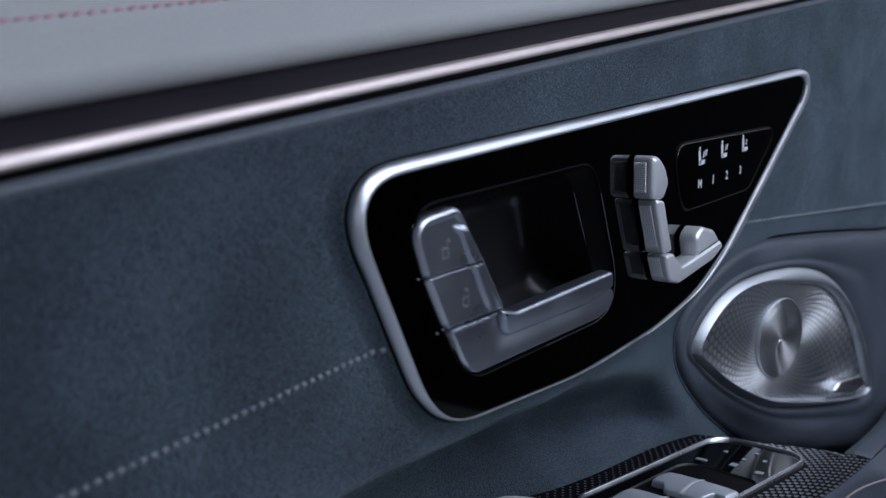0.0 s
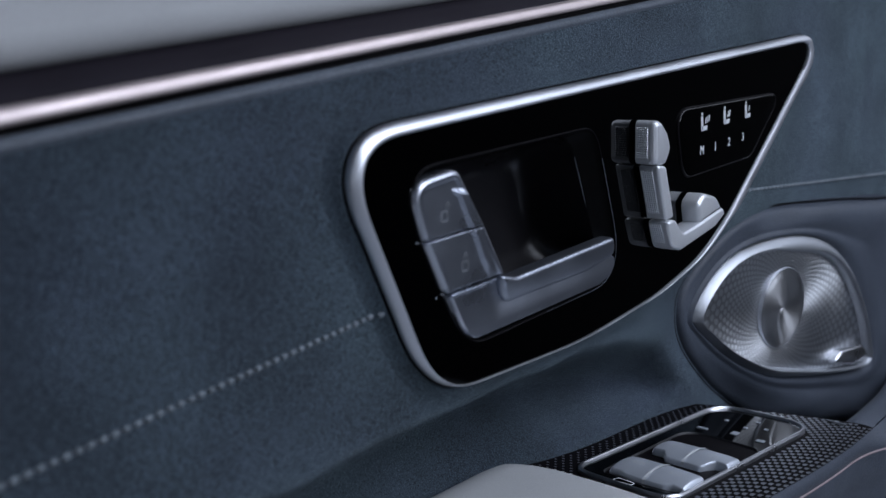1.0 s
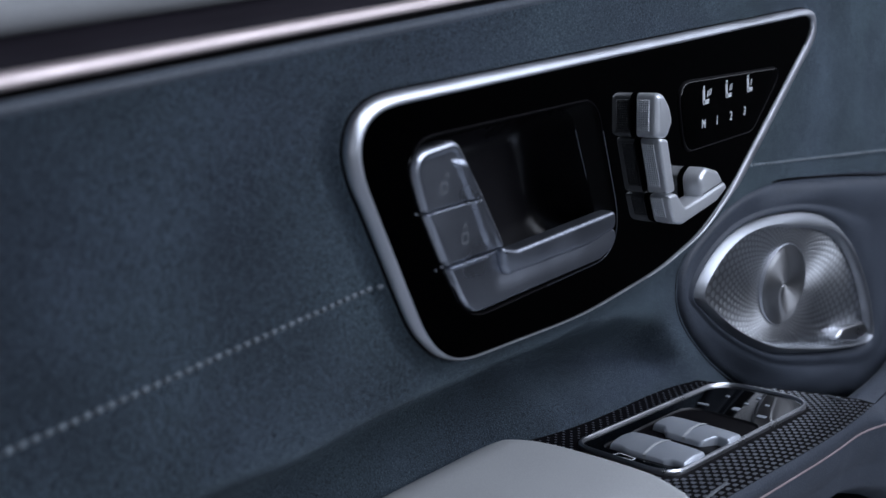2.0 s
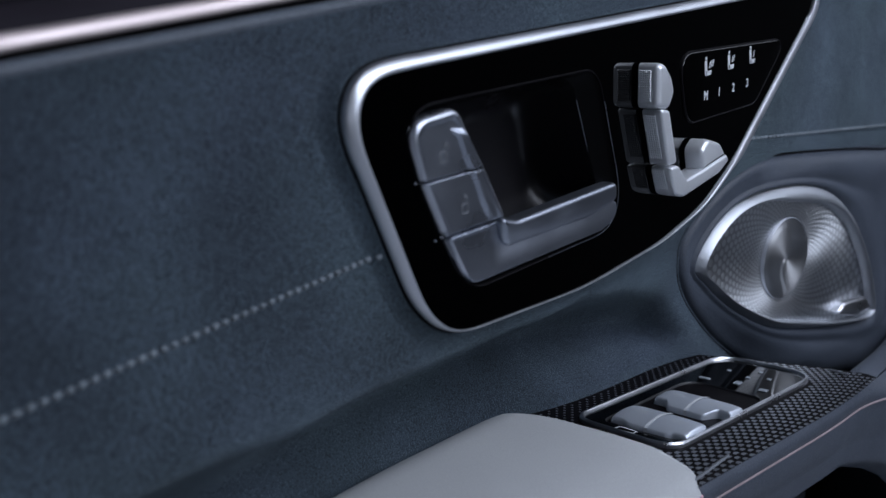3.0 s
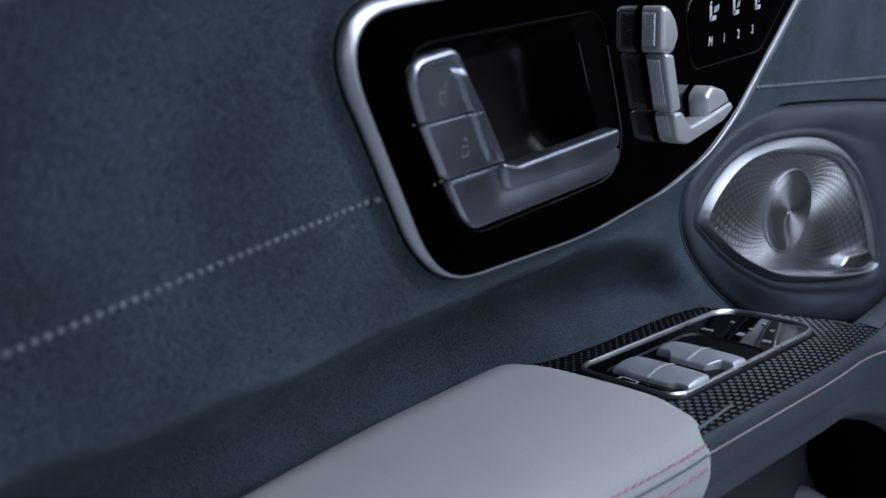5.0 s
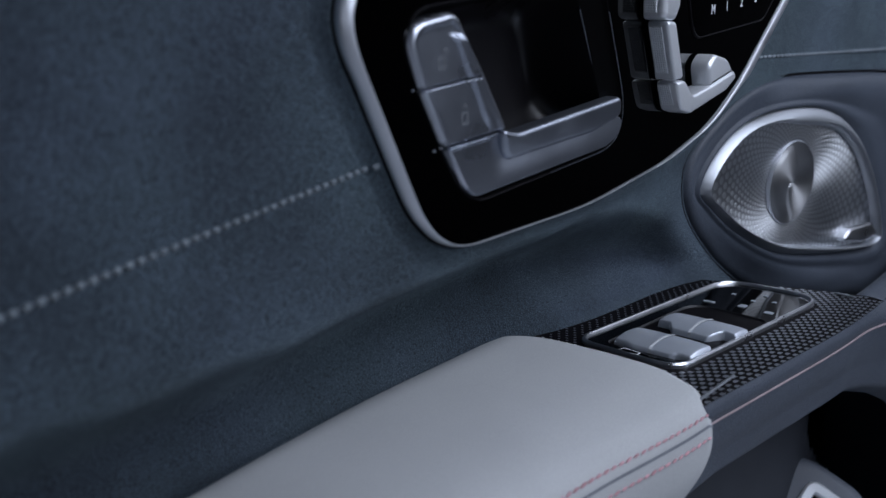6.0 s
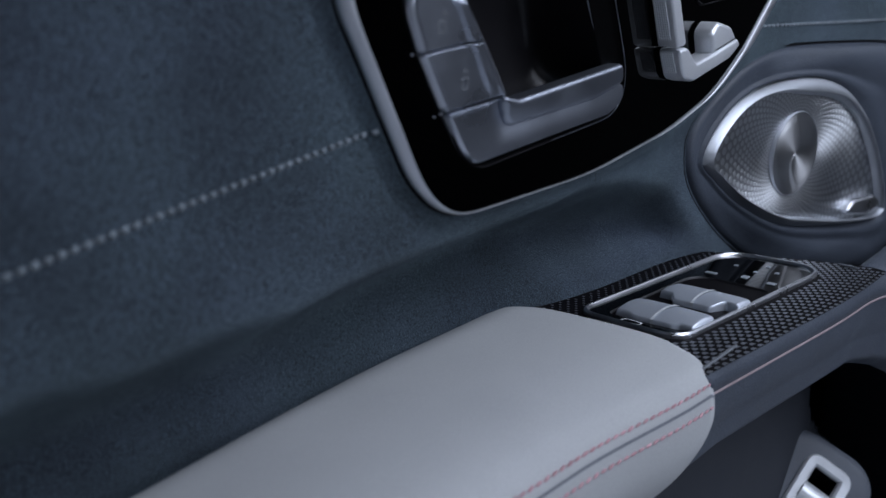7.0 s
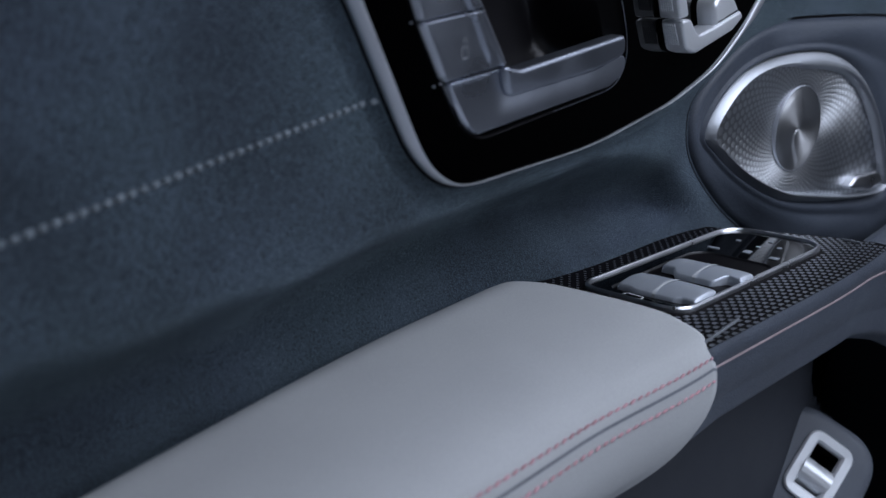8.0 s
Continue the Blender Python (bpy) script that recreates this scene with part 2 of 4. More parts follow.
def inside(ring, x, y):
    hit = False
    for a, b in zip(ring, ring[1:] + ring[:1]):
        if (a.y > y) != (b.y > y) and x < (b.x - a.x) * (y - a.y) / (b.y - a.y) + a.x:
            hit = not hit
    return hit


def closed_curve(points, n):
    """A closed smooth curve through a few points."""
    m, out = len(points), []
    for k in range(n):
        i, f = divmod(k * m / n, 1)
        p = [Vector(points[(int(i) + j) % m]) for j in (-1, 0, 1, 2)]
        out.append(0.5 * (2 * p[1] + (p[2] - p[0]) * f + (2 * p[0] - 5 * p[1] + 4 * p[2] - p[3]) * f * f + (3 * p[1] - p[0] - 3 * p[2] + p[3]) * f ** 3))
    return out


POD = closed_curve(((0.4890, 0.826), (0.4935, 0.8095), (0.5138, 0.7895), (0.5508, 0.764), (0.610, 0.735), (0.700, 0.712), (0.790, 0.700), (0.815, 0.780), (0.800, 0.855), (0.7192, 0.8665), (0.6286, 0.8715), (0.5706, 0.8715), (0.5365, 0.866), (0.5161, 0.856), (0.4945, 0.840)), 300)
POD_CUT = grow(POD, -0.011)


def depth_in(line, x, z):
    """Distance of a place inside an outline from its edge."""
    best = 1.0
    for a, b in zip(line, line[1:] + line[:1]):
        ex, ez = b.x - a.x, b.y - a.y
        k = max(0.0, min(1.0, ((x - a.x) * ex + (z - a.y) * ez) / (ex * ex + ez * ez + 1e-15)))
        best = min(best, (a.x + k * ex - x) ** 2 + (a.y + k * ez - z) ** 2)
    return math.sqrt(best)


def front_dip(x, z):
    """The lining falls back towards the loudspeaker."""
    return 0.013 * smooth((x - 0.36) / 0.12) * smooth((0.885 - z) / 0.055)


# depth of the lining where it meets the armrest
FOOT = ((0.10, 0.0425), (0.33, 0.0425), (0.35, 0.0385), (0.368, 0.0315), (0.3865, 0.0262), (0.402, 0.0238), (0.418, 0.0222), (0.436, 0.0214), (0.455, 0.0210), (0.475, 0.0205), (0.490, 0.0192), (0.505, 0.0172), (0.515, 0.0152), (0.523, 0.0140), (0.56, 0.0131))


def door_y(x, z):
    """How far out the suede lies: flat above, hollowed to a cove above the armrest."""
    crease = lerp_table(x, ((0.0, 0.812), (0.22, 0.816), (0.34, 0.821), (0.41, 0.819), (0.47, 0.809), (0.50, 0.795), (0.52, 0.775)))
    fold = (0.0016 * math.sin(31 * x + 0.6) * math.sin(74 * x + 2.0) + 0.0008 * math.sin(120 * x)) * smooth((0.46 - x) / 0.1)
    brow = crease + 0.012 + fold
    drop = max(0.0, min(1.0, (brow - z) / (brow - 0.772)))
    turn = drop * drop / (drop + 0.16) * 1.16
    front = front_dip(x, z)
    foot = (max(0.0, lerp_table(x, FOOT)) ** 3 - front_dip(x, 0.772) ** 3) ** (1 / 3) if x < 0.55 else 0.0
    peak = max(foot, lerp_table(x, ((0.10, 0.0425), (0.22, 0.044), (0.31, 0.050), (0.36, 0.053), (0.40, 0.051), (0.43, 0.047), (0.46, 0.041), (0.48, 0.033), (0.50, 0.022))))
    reach = lerp_table(x, ((0.20, 0.64), (0.34, 0.52), (0.44, 0.64), (0.48, 0.8)))
    late = lerp_table(x, ((0.36, 0.45), (0.46, 0.60)))
    scoop = math.sin(math.pi / 2 * min(1.0, turn / reach)) * peak - (peak - foot) * smooth((turn - late) / (1 - late))
    if 0.45 < x < 0.62 and z < 0.87:
        scoop *= 0.0 if inside(POD, x, z) else smooth(depth_in(POD, x, z) / 0.024)
    return 0.217 + (max(0.0, scoop) ** 3 + front ** 3) ** (1 / 3) + (0.035 if inside(CUTOUT, x, z) else 0.0) + (0.045 if x > 0.45 and inside(POD_CUT, x, z) else 0.0)


def belt_z(x):
    return 0.9279 + 0.158 * (x - 0.123)


door_panel = tagged(part("door_panel", grid(300, 90, lambda s, t: Vector((lambda x, z: (x, door_y(x, z), z))(-0.30 + 1.5 * s, 0.70 + (belt_z(-0.30 + 1.5 * s) + 0.0028 - 0.70) * t))), SUEDE, sharp=80),
                    "dark slate blue suede door lining with a stitched seam", "door panel", kind="structure")


def stitch_line(t):
    x = -0.02 + 0.260 * t
    return Vector((x, 0.2167 - 0.0026 * smooth((x - 0.2345) / 0.006), 0.8714 - 0.133 * (0.2381 - x)))


def stitch_front(t):
    x = 0.54 + 0.5 * t
    return Vector((x, 0.2167, 0.8862 - 0.035 * (x - 0.54)))


seam("stitch", stitch_line, Vector((0, -1, 0)), 0.0034, 0.0026, 0.0009, THREAD_GREY, door_panel)
seam("stitch", stitch_front, Vector((0, -1, 0)), 0.0062, 0.0042, 0.0010, THREAD_GREY, door_panel)


# ---- belt line above the suede ----
def belt(name, profile, mat, label):
    """A moulding swept along the rising belt line; profile: (out, up) pairs."""
    ob = part(name, grid(60, len(profile) - 1, lambda s, t: (lambda x, q: Vector((x, 0.231 + q[0], belt_z(x) + q[1])))(-0.3 + 1.5 * s, profile[round(t * (len(profile) - 1))])), mat, sharp=60)
    return tagged(ob, label, "trim", kind="structure")


def arc(cx, cz, r, a0, a1, n=8):
    return [(cx + r * math.cos(radians(a0 + (a1 - a0) * k / n)), cz + r * math.sin(radians(a0 + (a1 - a0) * k / n))) for k in range(n + 1)]


belt("trim_lip", [(-0.006, -0.003), (-0.0105, 0.0006)] + arc(-0.0085, 0.0036, 0.0024, 215, 75) + [(-0.004, 0.0046), (0.005, 0.0046)], LIP_LEATHER, "slate blue leather piping lip above the suede door lining")
belt("trim_groove", [(0.002, 0.0046), (0.005, 0.0050), (0.005, 0.0060), (0.0030, 0.0068)], BELT_BLACK, "black groove under the metal strip")
belt("trim_strip", [(0.0040, 0.0066), (0.0022, 0.0067), (0.0016, 0.0072), (0.0016, 0.0084), (0.0019, 0.0096), (0.0024, 0.0106), (0.0034, 0.0113), (0.0060, 0.0115)], STRIP_METAL, "rose silver satin metal strip along the door")
belt("trim_band", [(0.0050, 0.0113), (0.0062, 0.0124), (0.0090, 0.0160), (0.020, 0.0188)], BELT_PLUM, "satin black band above the metal strip")
top_pad = belt("trim_top_pad", [(0.021, 0.0175)] + arc(0.0195, 0.0265, 0.0085, 255, 160, 12) + [(0.0118, 0.0330), (0.0126, 0.0375), (0.0145, 0.052), (0.06, 0.075), (0.12, 0.085)], LEATHER_GREY, "light grey leather top of the door with a red seam")
seam("stitch", lambda t: (lambda x: Vector((x, 0.2442, belt_z(x) + 0.0425)))(0.0 + 0.4 * t), Vector((0, -0.8, 0.6)), 0.0042, 0.0036, 0.0006, THREAD_RED, top_pad)


# ---- handle panel ----
panel = thing("handle_panel", "piano black door control panel in a satin silver rim", "control panel")
panel.location = (0.40, PANEL_Y, 0.90)
bpy.context.view_layer.update()


def under(ob, parent):
    bpy.context.view_layer.update()
    ob.parent = parent
    ob.matrix_parent_inverse = parent.matrix_world.inverted()
    return ob


RIM_WIDTH = ((-180, 0.0046), (-157, 0.0038), (-152, 0.0032), (-146, 0.0025), (-138, 0.0018), (-115, 0.0011), (-85, 0.0009), (-66, 0.0013), (-58, 0.0028), (-52, 0.0058), (-30, 0.0068), (0, 0.0065), (60, 0.0048), (97, 0.0042), (140, 0.0048), (180, 0.0047))


def rim_ring(f, w, extra=0.0, front=None):
    """A line along the rim, f of the way across it; the rim is slim along its lower side."""
    ring = []
    for p, q in zip(RIM, grow(RIM, 1.0)):
        n = q - p
        d = lerp_table(math.degrees(math.atan2(n.y, n.x)), RIM_WIDTH) * f + extra
        ring.append(on_door(p.x + n.x * d, p.y + n.y * d, w + (front - w) * smooth((n.x + 0.1) / 0.5) if front is not None else w))
    return ring


# across the rim: rounded off outwards along the rear, inwards along the front
RIM_SECTION = ((0.0, -0.002, -0.002), (0.0, 0.0004, 0.0008), (0.06, 0.0009, 0.0010), (0.16, 0.0011, 0.0011), (0.36, 0.0009, 0.0013), (0.62, 0.0003, 0.0014), (0.86, -0.0006, 0.0012), (0.98, -0.0014, 0.0004), (1.0, -0.0024, -0.0016), (0.98, -0.0032, -0.0032))
under(part("rim", loft([rim_ring(f, w, 0.0, front) for f, w, front in RIM_SECTION]), RIM_METAL, None, "satin silver rim", sharp=60), panel)
# Black flank stands in for the soft shade outside the rim.
under(part("rim_gasket", loft([rim_ring(0.85, -0.0020), rim_ring(0.94, -0.0026, 0.0002), rim_ring(1.0, -0.0032, 0.0005), rim_ring(1.0, -0.0060, 0.0005)]), BELT_BLACK, None, "black band for the shade beside the rim"), panel)
under(part("panel_collar", loft([rim_ring(1.0, -w, d) for d, w in ((0.0004, 0.0060), (0.0005, 0.0036), (0.0009, 0.0033), (0.0016, 0.0036), (0.0030, 0.0046), (0.0045, 0.0054), (0.0060, 0.0058), (0.0075, 0.0063))]), SUEDE, None, sharp=80), door_panel)
face_bm = bmesh.new()
outer, inner = grow(RIM, 0.0003), grow(HANDLE, 0.0012)
verts = [face_bm.verts.new(on_door(p.x, p.y)) for p in outer + inner]
for tri in tessellate_polygon([[Vector((p.x, p.y, 0)) for p in outer], [Vector((p.x, p.y, 0)) for p in inner]]):
    face_bm.faces.new([verts[i] for i in tri])
under(part("panel_face", face_bm, PIANO, None, "glossy piano black face"), panel)

# the hand recess: a scooped bowl behind the opening
mid = Vector((0.348, 0.891))


LEDGE = outline(((0.2490, 0.9150, 0.010), (0.2810, 0.8530, 0.016), (0.3812, 0.8625, 0.016), (0.3525, 0.9250, 0.014)), 140)


def ledge_bowl(shrink, w):
    return [on_door(mid.x + (p.x - mid.x) * shrink, mid.y + (p.y - mid.y) * shrink, w) for p in LEDGE]


under(part("recess_ledge", loft([[on_door(p.x, p.y, 0.0) for p in grow(HANDLE, 0.0012)], [on_door(p.x, p.y, -0.0016) for p in HANDLE], [on_door(p.x, p.y, -0.0030) for p in grow(LEDGE, 0.0006)], [on_door(p.x, p.y, -0.0036) for p in LEDGE]]), LEDGE_BLACK, None, "matt black ledge round the recess", sharp=50), panel)
under(part("recess", loft([ledge_bowl(1.0, -0.0034), ledge_bowl(0.99, -0.0050)] + [ledge_bowl(1 - 0.50 * (1 - math.cos(radians(a))), -0.005 - 0.026 * math.sin(radians(a))) for a in range(10, 91, 8)] + [ledge_bowl(0.25, -0.0318)], cap_last=True), PLASTIC_DARK, None, "dark satin hand recess"), panel)


def relief(line, shear, height, nu, nv, back):
    """A plate with a sculpted face: rows between the two sides of its outline, and a skirt behind."""
    level = [p.y - shear * (p.x - 0.28) for p in line]
    lo, hi = min(level) + 0.00004, max(level) - 0.00004

    def at(s, t):
        h = lo + (hi - lo) * (0.5 - 0.5 * math.cos(math.pi * t))
        hits = []
        for a, b in zip(line, line[1:] + line[:1]):
            ha, hb = a.y - shear * (a.x - 0.28), b.y - shear * (b.x - 0.28)
            if (ha > h) != (hb > h):
                hits.append(a.x + (b.x - a.x) * (h - ha) / (hb - ha))
        s = 0.5 - 0.5 * math.cos(math.pi * s)
        x = min(hits) + (max(hits) - min(hits)) * s
        z = h + shear * (x - 0.28)
        return on_door(x, z, height(x, z))
    bm = grid(nu, nv, at)
    skirt = bmesh.ops.extrude_edge_only(bm, edges=[e for e in bm.edges if e.is_boundary])
    for g in skirt["geom"]:
        if isinstance(g, bmesh.types.BMVert):
            g.co.y = PANEL_Y - back
    return bm


COLUMN = outline(((0.2729, 0.8610, 0.0006), (0.3093, 0.8635, 0.0010), (0.2874, 0.8958, 0.02), (0.2718, 0.9170, 0.0062), (0.2465, 0.9133, 0.0095), (0.2545, 0.8934, 0.02)), 160)
RIDGE = ((0.872, 0.2945), (0.8782, 0.2905), (0.8839, 0.2869), (0.8927, 0.2824), (0.9004, 0.2774), (0.9074, 0.2736), (0.9098, 0.2700), (0.915, 0.2660))


def column_height(line):
    """The lock keys share one face: a rounded rim, a shallow dish and a soft step along the inner side."""
    def height(x, z):
        d, e = depth_in(COLUMN, x, z), depth_in(line, x, z)
        w = 0.0021 - 0.0006 * smooth((d - 0.0018) / 0.0022)
        w -= 0.0020 * (1 - math.sqrt(1 - max(0.0, 1 - d / 0.0020) ** 2)) + 0.0010 * max(0.0, 1 - e / 0.0006) ** 2
        q = (x - lerp_table(z, RIDGE)) * 0.86
        step = smooth((q + 0.0020) / 0.0019) * 0.0013 - 0.0015 * smooth((q - 0.0004) / 0.006)
        return w + step * smooth((0.9104 - z) / 0.0022) * smooth((z - 0.8755) / 0.009) * smooth(d / 0.0020)
    return height


under(part("recess_edge", loft([[on_door(p.x, p.y, w) for p in grow(HANDLE, d)] for d, w in ((0.0010, -0.0008), (0.0011, 0.0004), (0.0014, 0.0006), (0.0018, 0.0001))]), BELT_BLACK, None, "fine dark edge line"), panel)


# Glints of the recess edges, built as thin metal wires.
def recess_line(path, d):
    wire = []
    for k, p in enumerate(path):
        along = (path[min(k + 1, len(path) - 1)] - path[max(k - 1, 0)]).normalized()
        wire.append([on_door(p.x - along.y * 0.00013 * math.cos(math.pi * j / 3), p.y + along.x * 0.00013 * math.cos(math.pi * j / 3), d + 0.00013 * math.sin(math.pi * j / 3)) for j in range(6)])
    under(part("recess_line", loft(wire, cap_first=True, cap_last=True), BUTTON_METAL, None, "thin metal wire for the glint along the edge"), panel)


edge = grow(HANDLE, 0.0013)
recess_line([p for p in edge if p.x > 0.330 and p.y < 0.9155], 0.0006)
recess_line([Vector((0.3566, 0.9155)).lerp(Vector((0.3740, 0.8790)), k / 8) for k in range(9)], -0.0036)


def bevel(points, height):
    """A bevelled edge, in paler metal for its gleam, along one run of a key's outline; its inner side points to the
    right of the run.
    """
    rows = []
    for k, p in enumerate(points):
        q, r = points[max(k - 1, 0)], points[min(k + 1, len(points) - 1)]
        n = Vector((-(r.y - q.y), r.x - q.x)).normalized()
        rows.append([on_door(p.x + n.x * d, p.y + n.y * d, height(d)) for d in (-0.0001, 0.0002, 0.0006, 0.0010, 0.0014)])
    under(part("key_bevel", loft(rows, closed=False), EDGE_LIT, None, "bevelled edge, its gleam put into a paler metal", sharp=60), panel)


def button(name, corners, label):
    line = outline(corners, 140)
    return under(part(name, relief(line, 0.065, column_height(line), 130, 70, -0.008), BUTTON_METAL, None, label, sharp=60), panel)


unlock = button("unlock_button", ((0.2546, 0.8937, 0.0006), (0.2872, 0.8961, 0.0008), (0.2718, 0.9170, 0.0062), (0.2465, 0.9133, 0.0095)), "satin grey unlock button")
lock = button("lock_button", ((0.2658, 0.8743, 0.0006), (0.3004, 0.8766, 0.0008), (0.2875, 0.8957, 0.0006), (0.2547, 0.8933, 0.0006)), "satin grey lock button")


def key_edge(d):
    return 0.00222 - 0.0020 * (1 - math.sqrt(1 - max(0.0, min(1.0, 1 - d / 0.0020)) ** 2))


bevel([p for p in COLUMN if p.y > 0.8941], key_edge)
bevel([p for p in COLUMN if p.x < 0.2715 and 0.8750 < p.y < 0.8929], key_edge)
bevel([p for p in COLUMN if p.x > 0.2800 and 0.8785 < p.y < 0.8949], key_edge)
BASE_LINE = outline(((0.2660, 0.8738, 0.0006), (0.2786, 0.8545, 0.014), (0.3705, 0.8612, 0.020), (0.3820, 0.8647, 0.010), (0.3858, 0.8722, 0.003), (0.3300, 0.8716, 0.010), (0.3070, 0.8712, 0.003), (0.2994, 0.8759, 0.0008)), 240)


SHEAR = 0.066


def span_of(h):
    """Rear and front end of the handle base at a height above its sloping lower edge."""
    hits = []
    for a, b in zip(BASE_LINE, BASE_LINE[1:] + BASE_LINE[:1]):
        ha, hb = a.y - SHEAR * (a.x - 0.28), b.y - SHEAR * (b.x - 0.28)
        if (ha > h) != (hb > h):
            hits.append(a.x + (b.x - a.x) * (h - ha) / (hb - ha))
    return min(hits), max(hits)


HEIGHTS = [p.y - SHEAR * (p.x - 0.28) for p in BASE_LINE]
BASE_LO, BASE_HI = min(HEIGHTS) + 0.00005, max(HEIGHTS) - 0.00005


def base_at(s, t):
    h = BASE_LO + (BASE_HI - BASE_LO) * (0.5 - 0.5 * math.cos(math.pi * t))
    a, b = span_of(h)
    u = a + (b - a) * s
    k = (h - BASE_LO) / (BASE_HI - BASE_LO)
    fall = smooth((k - 0.12) / 0.6) * smooth((u - 0.287) / 0.013) * (0.6 + 0.4 * smooth((0.385 - u) / 0.06))
    w = 0.0020 - 0.0018 * fall - 0.0030 * (max(0.0, 0.05 - k) / 0.05) ** 2
    below = 0.8738 + 0.0656 * (u - 0.2644) - h - SHEAR * (u - 0.28)
    w += 0.0007 * smooth(1.4 - below / 0.0012) * smooth((0.2985 - u) / 0.004) - 0.0008 * max(0.0, 1 - below / 0.0005) ** 2
    w -= 0.0030 * (max(0.0, a + 0.0012 - u) / 0.0012) ** 2 + 0.0020 * (max(0.0, u - b + 0.002) / 0.002) ** 2
    return on_door(u, h + SHEAR * (u - 0.28), w)


base_bm = grid(200, 70, base_at)
base_rim = bmesh.ops.extrude_edge_only(base_bm, edges=[e for e in base_bm.edges if e.is_boundary])
for g in base_rim["geom"]:
    if isinstance(g, bmesh.types.BMVert):
        g.co.y = PANEL_Y + 0.005
under(part("handle_base", base_bm, BUTTON_METAL, None, "satin grey handle base", sharp=50), panel)
bevel([p for p in BASE_LINE if p.x < 0.2765 and 0.8560 < p.y < 0.8732], lambda d: 0.0022 - 0.0030 * max(0.0, 1 - d / 0.0012) ** 2)
GRIP_LINE = outline(((0.2956, 0.8768, 0.0015), (0.2990, 0.8650, 0.007), (0.3600, 0.8680, 0.03), (0.3822, 0.8726, 0.005), (0.3792, 0.8808, 0.003), (0.3060, 0.8746, 0.012)), 160)


def on_grip(u, v, w=0.0):
    """Proud along its upper edge, leaning back downwards."""
    return on_door(u, v, w + 0.0016 * ((v - 0.8660 - 0.07 * (u - 0.30)) / 0.011 - 0.3))


under(part("grip", slab(GRIP_LINE, on_grip, -0.004, 0.0030, 0.0022, 6), BUTTON_METAL, None, "satin grey pull bar", sharp=60), panel)
for x, z in ((0.2515, 0.8937), (0.2615, 0.8735)):
    bm = bmesh.new()
    bmesh.ops.create_uvsphere(bm, u_segments=8, v_segments=5, radius=0.0004)
    ob = under(part("indicator_dot", bm, PRINT_GREY), panel)
    ob.matrix_basis = Matrix.Translation(on_door(x, z, 0.0004))


def padlock(parent, x, z, opened):
    """A small outlined padlock sign with a shackle."""
    body = outline(((x - 0.0019, z - 0.0034, 0.0005), (x + 0.0019, z - 0.0032, 0.0005), (x + 0.0017, z + 0.0008, 0.0005), (x - 0.0021, z + 0.0006, 0.0005)), 32)
    bm = loft([[on_door(p.x, p.y, 0.0017) for p in body], [on_door(p.x, p.y, 0.0017) for p in grow(body, -0.0006)]])
    c = [Vector((x + 0.0013 * math.cos(radians(180 * k / 8)) + (0.0016 if opened else 0), z + 0.0014 + 0.0022 * math.sin(radians(180 * k / 8)))) for k in range(9)]
    for p, q in zip(c, c[1:]):
        o = Vector((x + (0.0016 if opened else 0), z + 0.0014))
        bm.faces.new([bm.verts.new(on_door(v.x, v.y, 0.0017)) for v in (p, q, o + (q - o) * 0.62, o + (p - o) * 0.62)])
    ob = part("symbol", bm, PRINT_SOFT)
    under(ob, parent)
    return ob


padlock(unlock, 0.2645, 0.9025, True)
padlock(lock, 0.2762, 0.8840, False)

# ---- seat adjuster ----
def switch_block(name, corners, w0, w1, edge, parent, mat=SWITCH_METAL):
    return under(part(name, slab(outline([(x + SHIFT, z, r) for x, z, r in corners], 64), on_door, w0, w1, edge, 4), mat, sharp=40), parent)


SHIFT = 0.0035
seat_switch = thing("seat_adjuster", "silver seat-shaped seat adjuster on the black panel", "switch")
seat_switch.location = on_door(0.41, 0.87)
bpy.context.view_layer.update()
switch_block("headrest_key", ((0.3954, 0.9106, 0.003), (0.4064, 0.9094, 0.003), (0.4120, 0.9168, 0.006), (0.4078, 0.9240, 0.004), (0.4015, 0.9292, 0.007), (0.3948, 0.9296, 0.006)), 0.0015, 0.0114, 0.0028, seat_switch)
switch_block("backrest_key", ((0.4090, 0.8848, 0.002), (0.4174, 0.8850, 0.002), (0.4078, 0.9090, 0.002), (0.3990, 0.9102, 0.002)), 0.0015, 0.0108, 0.0014, seat_switch)
switch_block("cushion_key", ((0.4092, 0.8842, 0.002), (0.4155, 0.8712, 0.005), (0.4250, 0.8690, 0.005), (0.4630, 0.8760, 0.006), (0.4742, 0.8812, 0.005), (0.4715, 0.8846, 0.002), (0.4462, 0.8797, 0.001), (0.4268, 0.8768, 0.004), (0.4182, 0.8842, 0.002)), 0.0015, 0.0112, 0.0015, seat_switch)
switch_block("cushion_front", ((0.4462, 0.8785, 0.001), (0.4430, 0.8890, 0.004), (0.4500, 0.8936, 0.006), (0.4648, 0.8906, 0.008), (0.4728, 0.8835, 0.003)), 0.0015, 0.0106, 0.0024, seat_switch)


def knurl(x0, z0, x1, z1, name="knurl"):
    """A ribbed strip on the rear flank of a key."""
    def at(s, t):
        x, z = x0 + (x1 - x0) * s, z0 + (z1 - z0) * s
        rib = 0.00070 * abs(math.sin(t * 6 * math.pi)) * (0.5 + 0.5 * abs(math.sin(s * abs(z1 - z0) / 0.0010 * math.pi))) * smooth(min(s, 1 - s) / 0.06)
        return on_door(x + SHIFT - 0.0003 - rib, z, 0.0020 + 0.0060 * t)
    return under(part(name, grid(120, 60, at), SWITCH_METAL, sharp=80), seat_switch)


